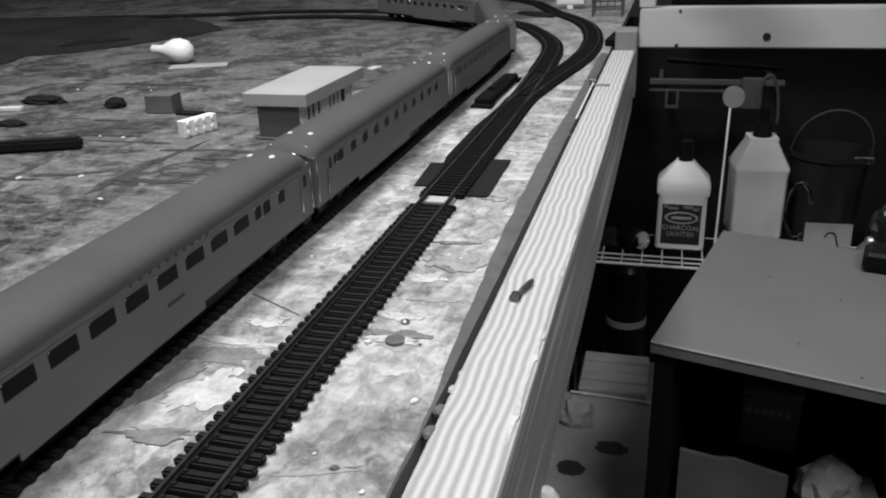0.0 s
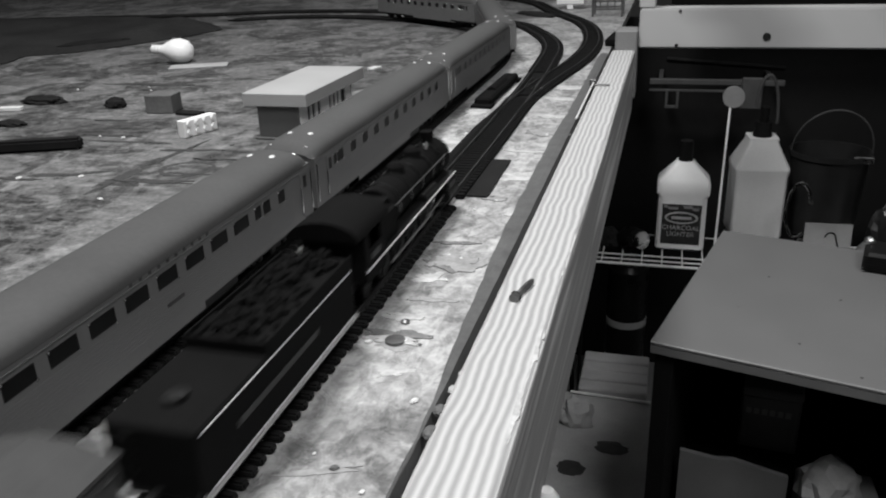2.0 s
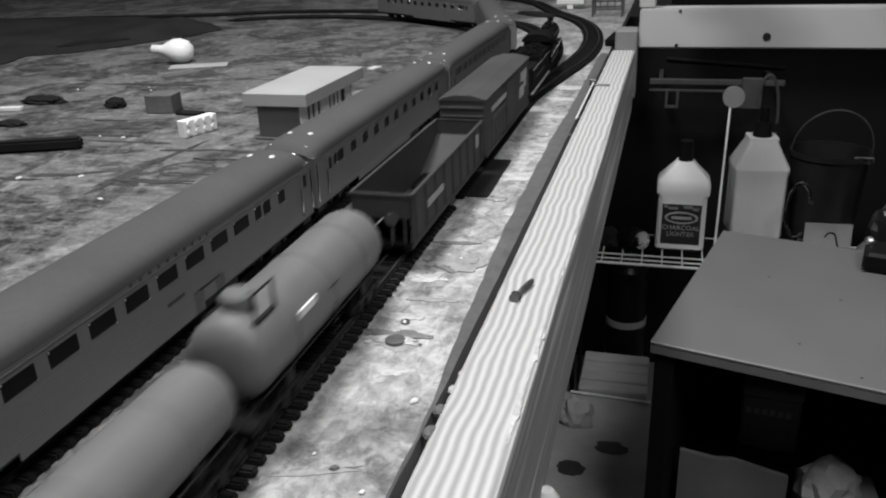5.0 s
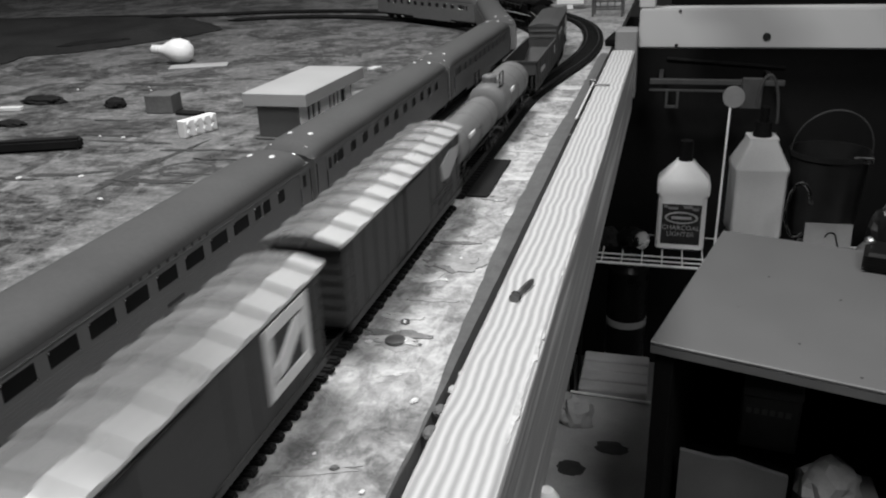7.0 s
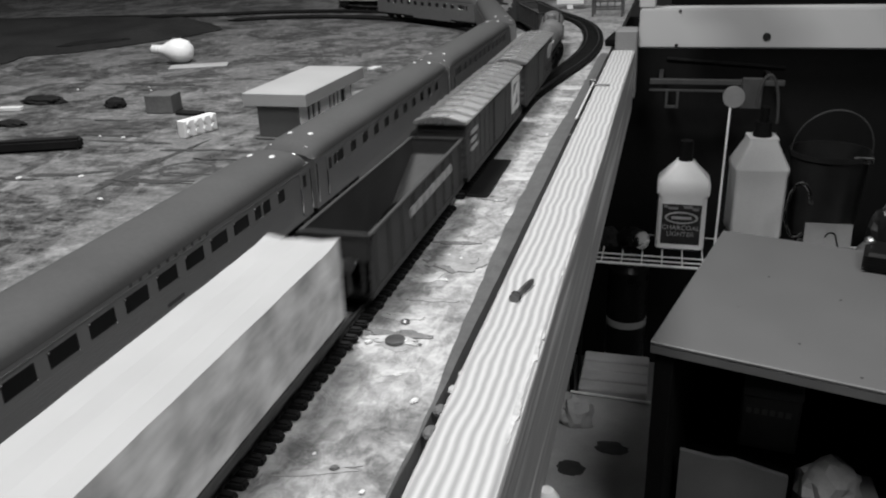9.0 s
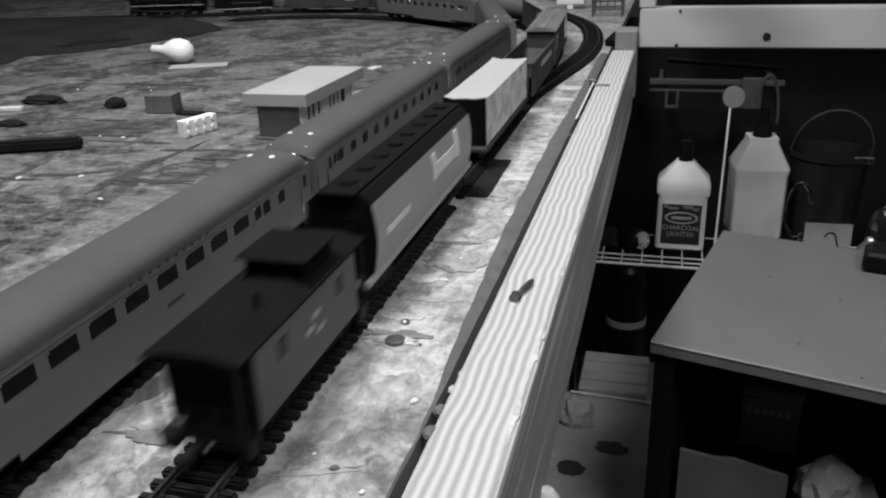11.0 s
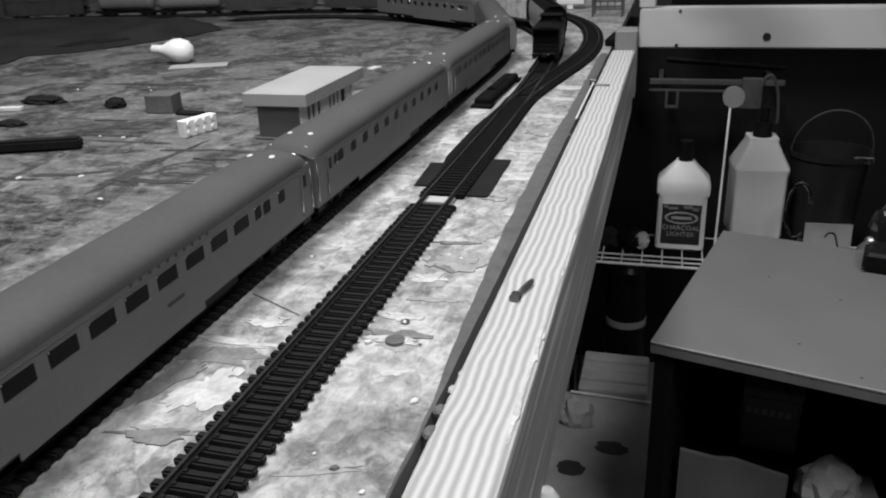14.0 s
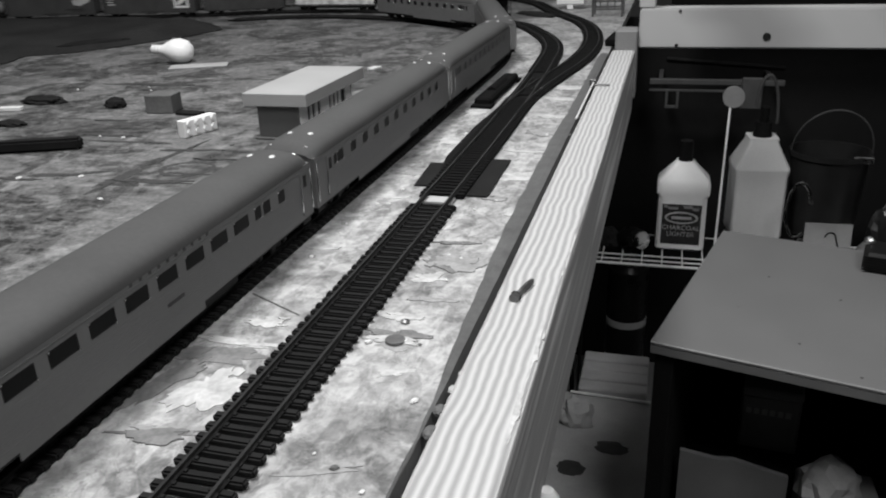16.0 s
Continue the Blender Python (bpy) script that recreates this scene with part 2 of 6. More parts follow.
def boxed(x0, x1, y0, y1, z0, z1, bevel=0.0):
    bm = bmesh.new()
    box(bm, x0, x1, y0, y1, z0, z1, bevel)
    return bm


def letters(text, size, depth=0.0002):
    """Raised lettering from the built-in font, as a mesh in the x-y plane, centred."""
    cu = bpy.data.curves.new("lettering", "FONT")
    cu.body, cu.size, cu.extrude = text, size, depth
    cu.align_x, cu.align_y, cu.resolution_u = "CENTER", "CENTER", 2
    ob = new("lettering", cu)
    me = bpy.data.meshes.new_from_object(ob.evaluated_get(bpy.context.evaluated_depsgraph_get()))
    bpy.data.objects.remove(ob)
    return me


# ---------------------------------------------------------------- track plan
RT = 0.0055


class Line:
    """A smooth line through plan points, walked by its length."""

    def __init__(self, pts, origin):
        pts = [Vector((x, y, 0)) for x, y in pts]
        ext = [2 * pts[0] - pts[1], *pts, 2 * pts[-1] - pts[-2]]
        self.p = []
        for i in range(1, len(ext) - 2):
            a, b, c, d = ext[i - 1:i + 3]
            ta, tb, tc = (b - a).length ** 0.5, (c - b).length ** 0.5, (d - c).length ** 0.5
            m1 = (c - b) + tb * ((b - a) / ta - (c - a) / (ta + tb))
            m2 = (c - b) + tb * ((d - c) / tc - (d - b) / (tb + tc))
            k = max(4, int((c - b).length / 0.01))
            for j in range(k):
                u = j / k
                self.p.append(b * (2 * u ** 3 - 3 * u * u + 1) + m1 * (u ** 3 - 2 * u * u + u) + c * (3 * u * u - 2 * u ** 3) + m2 * (u ** 3 - u * u))
        self.p.append(pts[-1])
        self.s = [0.0]
        for a, b in zip(self.p, self.p[1:]):
            self.s.append(self.s[-1] + (b - a).length)
        near = min(range(len(self.p)), key=lambda i: (self.p[i] - Vector((*origin, 0))).length)
        self.s = np.array(self.s) - self.s[near]
        self.x, self.y = np.array([v.x for v in self.p]), np.array([v.y for v in self.p])

    def at(self, s):
        return Vector((np.interp(s, self.s, self.x), np.interp(s, self.s, self.y), 0))

    def heading(self, s):
        return (self.at(s + 0.004) - self.at(s - 0.004)).normalized()

    def place(self, s, half, z=RT):
        """The pose of a car whose trucks are half its wheelbase before and behind s."""
        a, b = self.at(s - half), self.at(s + half)
        d = b - a
        c = (a + b) / 2
        return Matrix.Translation((c.x, c.y, z)) @ Matrix.Rotation(math.atan2(-d.x, d.y), 4, "Z")


MAIN = Line([(0, -2.7), (0, -1.0), (0, 0.0), (0, 0.70), (-0.003, 0.905), (-0.008, 1.03), (-0.0125, 1.105), (-0.0205, 1.165), (-0.0355, 1.228), (-0.0545, 1.285), (-0.068, 1.321),
             (-0.096, 1.386), (-0.120, 1.418), (-0.20, 1.502), (-0.30, 1.575), (-0.42, 1.628), (-0.55, 1.648), (-0.70, 1.628), (-0.85, 1.575), (-1.00, 1.548), (-1.12, 1.535),
             (-1.36, 1.44), (-1.54, 1.20), (-1.60, 0.90), (-1.62, 0.40), (-1.62, -0.2)], (0, 0))
SIDING = Line([(0.0, 0.475), (0.0, 0.60), (0.0, 0.70), (0.0015, 0.80), (0.0140, 0.91), (0.0280, 1.01), (0.0335, 1.08), (0.0350, 1.145), (0.0310, 1.23), (0.0205, 1.32), (0.0070, 1.39),
               (-0.0120, 1.455), (-0.0380, 1.5185), (-0.069, 1.586), (-0.105, 1.69), (-0.136, 1.772), (-0.20, 1.87), (-0.32, 1.97), (-0.5, 2.05)], (0, 0.475))
CX = -0.0714
LOOP = Line([(CX, -0.9), (CX, 0.0), (CX, 0.90), (CX - 0.0015, 1.02), (-0.088, 1.13), (-0.120, 1.24), (-0.166, 1.325), (-0.224, 1.395), (-0.290, 1.450), (-0.35, 1.489), (-0.42, 1.521),
             (-0.54, 1.541), (-0.64, 1.525), (-0.70, 1.49)], (CX, 0))


# ---------------------------------------------------------------- structure
def structure():
    # one sheet of plywood, gently uneven
    bm = bmesh.new()
    nx, ny = 60, 150
    x0, x1, y0, y1 = -2.0, 0.0625, -2.9, 2.15
    rows = []
    for j in range(ny + 1):
        for i in range(nx + 1):
            x, y = x0 + (x1 - x0) * (i / nx) ** 0.5, y0 + (y1 - y0) * j / ny
            z = 0.0001 * noise.noise(Vector((x * 9, y * 9, 1.3))) - 0.0003
            rows.append(bm.verts.new((x, y, z)))
    k = nx + 1
    for j in range(ny):
        for i in range(nx):
            bm.faces.new((rows[j * k + i], rows[j * k + i + 1], rows[(j + 1) * k + i + 1], rows[(j + 1) * k + i]))
    g = bmesh.ops.extrude_face_region(bm, geom=bm.faces[:])
    bmesh.ops.translate(bm, verts=[v for v in g["geom"] if isinstance(v, bmesh.types.BMVert)], vec=(0, 0, -0.012))
    single("layout_table_top", bm, PLY, "weathered scuffed plywood layout table top with old paint", "table top", kind="structure")

    # long edge board, top rounded over and furrowed
    bm = bmesh.new()
    prof = []
    n = 26
    for i in range(n + 1):
        u = i / n
        x = 0.0668 + 0.0299 * u
        z = 0.0045 - 0.0022 * max(0, (abs(u - 0.5) - 0.40) / 0.10) ** 2 + 0.0
        prof.append((x, z))
    prof += [(0.0967, -0.02), (0.0967, -0.074), (0.0668, -0.074)]
    stations = [-0.6 + 1.705 * i / 260 for i in range(261)]
    rings = []
    for y in stations:
        ring = []
        for x, z in prof:
            w = 0.0005 * noise.noise(Vector((x * 60, y * 7, 4)))
            if z > 0.002:
                phase = 8.5 * (x - 0.0668) / 0.0299 + 1.1 * noise.noise(Vector((x * 30, y * 9, 2))) + 0.35 * noise.noise(Vector((x * 60, y * 34, 6)))
                z += 0.00007 * math.sin(2 * math.pi * phase)
            ring.append(bm.verts.new((x + w, y, z + 0.5 * w)))
        rings.append(ring)
    for a, c in zip(rings, rings[1:]):
        for i in range(len(prof)):
            bm.faces.new((a[i], a[(i + 1) % len(prof)], c[(i + 1) % len(prof)], c[i]))
    bm.faces.new(rings[0][::-1])
    bm.faces.new(rings[-1])
    ob = single("edge_board", bm, PINE, "rough sawn pine edge board with furrowed pale grain", "edge board", kind="structure")
    ob.data.materials.append(PINE_SIDE)
    for p in ob.data.polygons:
        if abs(p.normal.x) > 0.6:
            p.material_index = 1

    # cross beam, its post and the joist over it
    bm = bmesh.new()
    box(bm, 0.1005, 1.5, 1.113, 1.151, 0.0062, 0.0566, 0.002, seg=2)
    single("cross_beam", bm, BEAM, "planed pine cross beam with a dark knot", "beam", kind="structure")
    bm = bmesh.new()
    rod(bm, (0.2587, 1.1145, 0.0214), (0.2587, 1.1118, 0.0214), 0.0048, 16)
    rod(bm, (0.1490, 1.1145, 0.0098), (0.1490, 1.1118, 0.0098), 0.0024, 10)
    rod(bm, (0.1510, 1.1145, 0.0535), (0.1510, 1.1118, 0.0535), 0.0017, 10)
    single("beam_knots", bm, DARK_WOOD, "dark knots in a pine beam", "knot", kind="structure")
    bm = bmesh.new()
    box(bm, 0.0990, 0.1200, 1.116, 1.149, 0.0566, 0.32, 0.002)
    single("corner_post", bm, BEAM, "pale pine corner post", "post", kind="structure")
    bm = bmesh.new()
    box(bm, 0.0705, 0.0995, 1.1052, 1.148, -0.06, 0.030, 0.002)
    single("end_block", bm, CARD, "short pine block at the corner of the frame", "block", kind="structure")
    bm = bmesh.new()
    box(bm, 0.130, 1.5, 1.50, 1.54, 0.068, 0.15, 0.002)
    single("rear_joist", bm, BEAM, "dim pine joist behind the beam", "joist", kind="structure")

    # black sheets added to keep the background behind the shelves dark
    single("back_panel", boxed(-0.7, 1.6, 1.70, 1.72, -0.80, -0.02), BACKDROP, "added black backdrop for the darkness behind the shelves", "panel", kind="structure")
    single("backdrop_upper", boxed(0.14, 1.6, 1.70, 1.72, -0.0195, 0.60), BACKDROP, "added black backdrop for the darkness above the shelves", "panel", kind="structure")
    # added room shell: unseen pale faces bounce light, north wall kept dark
    for name, b in dict(floor=(-3.2, 2.6, -3.4, 3.6, -0.86, -0.80), wall_north=(-3.2, 2.6, 3.6, 3.7, -0.86, 1.75), wall_south=(-3.2, 2.6, -3.5, -3.4, -0.86, 1.75),
                        wall_west=(-3.3, -3.2, -3.5, 3.7, -0.86, 1.75), wall_east=(2.6, 2.7, -3.5, 3.7, -0.86, 1.75), ceiling=(-3.3, 2.7, -3.5, 3.7, 1.75, 1.8)).items():
        single(name, boxed(*b), CONCRETE if name == "floor" else WALL_DARK if name == "wall_north" else WALL_BOUNCE, "added bare basement " + name.split("_")[0], name.split("_")[0], kind="structure")


def lamp_housing(place, aim, r):
    """An unseen round housing, added over one of the area lights."""
    d = thing("lamp_housing", look(place, aim), "unseen round housing added over an area light", "lamp")
    bm = bmesh.new()
    lathe(bm, [(r * 0.9, 0.012), (r, 0.02), (r * 0.6, 0.09), (0.02, 0.11)], 24)
    part("shade", bm, BLACK, d)
    bm = bmesh.new()
    up = d.matrix_basis.to_3x3().inverted() @ Vector((0, 0, 1))
    rod(bm, (0, 0, 0.1), Vector((0, 0, 0.1)) + up * (1.76 - place[2] - 0.1 * (d.matrix_basis.to_3x3() @ Vector((0, 0, 1))).z), 0.004, 8)
    part("cord", bm, BLACK, d)


# ---------------------------------------------------------------- track
def rail_mesh(line, off, s0, s1, step):
    """One rail head, web and foot swept along a line."""
    bm = bmesh.new()
    prof = [(-0.0011, 0.0030), (0.0011, 0.0030), (0.0011, 0.0034), (0.0004, 0.0038), (0.0004, 0.0047), (0.0006, 0.0050), (0.0006, 0.0055), (-0.0006, 0.0055), (-0.0006, 0.0050), (-0.0004, 0.0047), (-0.0004, 0.0038), (-0.0011, 0.0034)]
    k = max(1, int((s1 - s0) / step))
    rings = []
    for i in range(k + 1):
        s = s0 + (s1 - s0) * i / k
        p, d = line.at(s), line.heading(s)
        nrm = Vector((d.y, -d.x, 0))
        rings.append([bm.verts.new(p + nrm * (off + x) + Vector((0, 0, z))) for x, z in prof])
    for a, c in zip(rings, rings[1:]):
        for i in range(len(prof)):
            bm.faces.new((a[i], a[(i + 1) % len(prof)], c[(i + 1) % len(prof)], c[i]))
    return bm


def tie_mesh(name, half=0.0150, w=0.0020):
    bm = bmesh.new()
    box(bm, -half - 0.0004, half + 0.0004, -w, w, 0.0, 0.0032, 0.0008, seg=2)
    for x in (-0.0082, 0.0082):
        for e in (-1, 1):
            box(bm, x + e * 0.0015 - 0.0006, x + e * 0.0015 + 0.0006, -0.0008, 0.0008, 0.0029, 0.0039)
    return mesh_of(bm, name, TIE)


def place_on(line, s, z=0.0):
    p, d = line.at(s), line.heading(s)
    return Matrix.Translation((p.x, p.y, z)) @ Matrix.Rotation(math.atan2(-d.x, d.y), 4, "Z")


def joined_ties(line, s0, s1, pitch, half, name, parent):
    verts, faces = [], []
    s = s0
    while s < s1:
        m = place_on(line, s)
        k = len(verts)
        h = half if isinstance(half, float) else half(s)
        for x in (-h, h):
            for y in (-0.0019, 0.0019):
                for z in (0, 0.003):
                    verts.append(m @ Vector((x, y, z)))
        faces += [tuple(k + i for i in f) for f in ((0, 1, 3, 2), (4, 6, 7, 5), (0, 4, 5, 1), (2, 3, 7, 6), (1, 5, 7, 3), (0, 2, 6, 4))]
        s += pitch
    me = bpy.data.meshes.new(name)
    me.from_pydata(verts, [], faces)
    me.materials.append(TIE_DARK)
    ob = new(name, me)
    ob.parent = parent
    return tagged(ob, kind="stuff")


def bed(line, s0, s1, half):
    """A thin strip under the ties, laid as bed and as shade."""
    bm = bmesh.new()
    k = int((s1 - s0) / 0.02)
    rows = []
    for i in range(k + 1):
        m = place_on(line, s0 + (s1 - s0) * i / k)
        rows.append([bm.verts.new(m @ Vector(p)) for p in ((-half, 0, -0.0005), (-half, 0, 0.0013), (half, 0, 0.0013), (half, 0, -0.0005))])
    for a, c in zip(rows, rows[1:]):
        for i in range(3):
            bm.faces.new((a[i], a[i + 1], c[i + 1], c[i]))
    return bm


def tracks():
    tie = tie_mesh("tie")
    PITCH = 0.0067
    main = thing("main_track", pose(0, 0, 0), "black plastic model railway track with tarnished rails", "track", kind="structure")
    for off, r in ((-0.00885, "rail"), (0.00885, "rail")):
        part(r, rail_mesh(MAIN, off, -2.6, 3.9, 0.03), RAIL, main)
    s = 0.1735
    while s < 0.466:
        ob = part("tie", tie, None, main, m=place_on(MAIN, s) @ pose(random.uniform(-0.0004, 0.0004), 0, 0, 0, 0, random.uniform(-1.2, 1.2)))
        s += PITCH
    joined_ties(MAIN, -2.6, 0.1735 - 0.003, PITCH, 0.015, "ties", main)
    joined_ties(MAIN, 0.95, 3.9, PITCH, 0.015, "ties", main)
    part("bed_strip", bed(MAIN, 0.95, 3.9, 0.0146), TIE_DARK, main, "black strip under the ties, for bed and shade")

    turnout = thing("turnout", pose(0, 0, 0), "black plastic track turnout with its switch machine", "track", kind="structure")
    bm = bmesh.new()
    k = 40
    left, right = [], []
    for i in range(k + 1):
        y = 0.484 + (0.96 - 0.484) * i / k
        a, c = MAIN.at(y), SIDING.at(y - 0.475)
        left.append((min(a.x, c.x) - 0.0150 - 0.0065 * max(0.0, min(1.0, (0.78 - y) / 0.1, (y - 0.53) / 0.05)), y))
        right.append((max(a.x, c.x) + 0.0145, y))
    lo = [[bm.verts.new((x, y, z)) for x, y in row] for row in (left, right) for z in (0.0, 0.0014)]
    for i in range(k):
        for a, c in ((lo[1], lo[3]), (lo[0], lo[1]), (lo[3], lo[2])):
            bm.faces.new((a[i], c[i], c[i + 1], a[i + 1]))
    bm.faces.new([r[0] for r in (lo[0], lo[1], lo[3], lo[2])])
    part("bed_strip", bm, TIE_DARK, turnout)

    joined_ties(MAIN, 0.487, 0.80, PITCH, 0.015, "ties", turnout)
    for off in (-0.00885, 0.00885):
        part("rail", rail_mesh(SIDING, off, 0.24, 1.75, 0.02), RAIL, turnout)
    joined_ties(SIDING, 0.34, 1.75, PITCH, 0.015, "ties", turnout)
    part("bed_strip", bed(SIDING, 0.42, 1.75, 0.0150), TIE_DARK, turnout)
    # guard rails and frog
    bm = bmesh.new()
    box(bm, 0.0052, 0.0062, 0.84, 0.90, 0.003, 0.0054)
    box(bm, -0.0062, -0.0052, 0.84, 0.90, 0.003, 0.0054)
    part("guard_rail", bm, RAIL, turnout)
    # switch machine
    sm = pose(-0.0320, 0.832, 0, 0, 0, -1.0)
    bm = bmesh.new()
    box(bm, -0.0085, 0.0085, -0.070, 0.070, 0, 0.009, 0.002)
    box(bm, -0.0105, 0.0105, -0.078, -0.060, 0, 0.003, 0.0006)
    box(bm, -0.0105, 0.0105, 0.060, 0.078, 0, 0.003, 0.0006)
    rod(bm, (0, -0.03, 0.006), (0, 0.03, 0.006), 0.006, 12)
    part("switch_machine", bm, BLACK_MATT, turnout, "black plastic switch machine", sm)
    for x, y in ((0.004, 0.835), (0.0135, 0.835)):
        bm = bmesh.new()
        rod(bm, (x, y, 0.0044), (x, y, 0.0058), 0.0012, 8)
        part("screw", bm, STEEL, turnout)

    loop = thing("coach_track", pose(0, 0, 0), "black plastic track under the parked passenger coaches", "track", kind="structure")
    for off in (-0.00885, 0.00885):
        part("rail", rail_mesh(LOOP, off, -0.8, 1.98, 0.03), RAIL, loop)
    s = 0.1
    while s < 1.05:
        part("tie", tie, None, loop, m=place_on(LOOP, s))
        s += PITCH
    joined_ties(LOOP, -0.8, 0.097, PITCH, 0.015, "ties", loop)
    joined_ties(LOOP, 1.053, 1.98, PITCH, 0.015, "ties", loop)
    # black strip added here as the shade under the parked coaches
    part("bed_strip", bed(LOOP, -0.8, 1.98, 0.0138), TIE_DARK, loop, "black strip under the ties, for bed and shade")

    # pale joiner pad between the flex track and the turnout
    single("joiner_pad", boxed(-0.0105, 0.0105, 0.4720, 0.4830, 0.0, 0.0018, 0.0004), CARD_PALE, "pale card pad under the rail joint", "pad")
    # dark pads left on the table beside the turnout
    bm = bmesh.new()
    box(bm, -0.0075, 0.0075, -0.044, 0.044, 0, 0.0012, 0.0003)
    single("dark_pad", bm, DARK_WOOD, "flat dark rubber pad lying beside the turnout", "pad", pose(0.0225, 0.534, 0, 0, 0, 0.5))
    bm = bmesh.new()
    box(bm, -0.007, 0.007, -0.028, 0.028, 0, 0.0010, 0.0003)
    single("dark_pad", bm, DARK_WOOD, "small flat dark pad beside the track", "pad", pose(-0.0205, 0.535, 0, 0, 0, 4))


# ---------------------------------------------------------------- rolling stock parts
def wheel_mesh(r=0.0056):
    bm = bmesh.new()
    rod(bm, (-0.0012, 0, 0), (0.0008, 0, 0), r, 14)
    rod(bm, (0.0008, 0, 0), (0.0014, 0, 0), r * 1.12, 14)
    return mesh_of(bm, "wheel", BLACK)


def truck(parent, y, wheel, frame_mesh, axle):
    t = part("truck", frame_mesh, None, parent, m=pose(0, y, 0))
    for sy in (-axle, axle):
        for sx in (-1, 1):
            part("wheel", wheel, None, t, m=pose(sx * 0.0081, sy, 0.0056, 0, 0, 180 if sx > 0 else 0))
    return t


def truck_frame(length, name="truck"):
    bm = bmesh.new()
    h = length / 2
    for sx in (-1, 1):
        x = sx * 0.0118
        box(bm, x - 0.0009, x + 0.0009, -h, h, 0.0058, 0.0085, 0.0006)
        for y in (-h * 0.68, h * 0.68):
            box(bm, x - 0.0013, x + 0.0013, y - 0.0024, y + 0.0024, 0.0030, 0.0085, 0.0008)
        box(bm, x - 0.0014, x + 0.0014, -0.003, 0.003, 0.0025, 0.0085, 0.0008)
    box(bm, -0.0118, 0.0118, -0.0028, 0.0028, 0.0050, 0.0098, 0.0005)
    return mesh_of(bm, name, BLACK)


def coupler(parent, y, sgn):
    bm = bmesh.new()
    box(bm, -0.0016, 0.0016, min(y, y + sgn * 0.010), max(y, y + sgn * 0.010), 0.0075, 0.0105, 0.0005)
    box(bm, -0.0030, 0.0024, y + sgn * 0.010 - 0.002, y + sgn * 0.010 + 0.002, 0.0065, 0.0115, 0.0008)
    part("coupler", bm, BLACK, parent)


def ladder(bm, x, y0, y1, z0, z1, rungs, nx=1):
    for i in range(rungs):
        z = z0 + (z1 - z0) * (i + 0.5) / rungs
        rod(bm, (x + nx * 0.0008, y0, z), (x + nx * 0.0008, y1, z), 0.0003, 6)
        for y in (y0, y1):
            rod(bm, (x, y, z), (x + nx * 0.0008, y, z), 0.0003, 6)


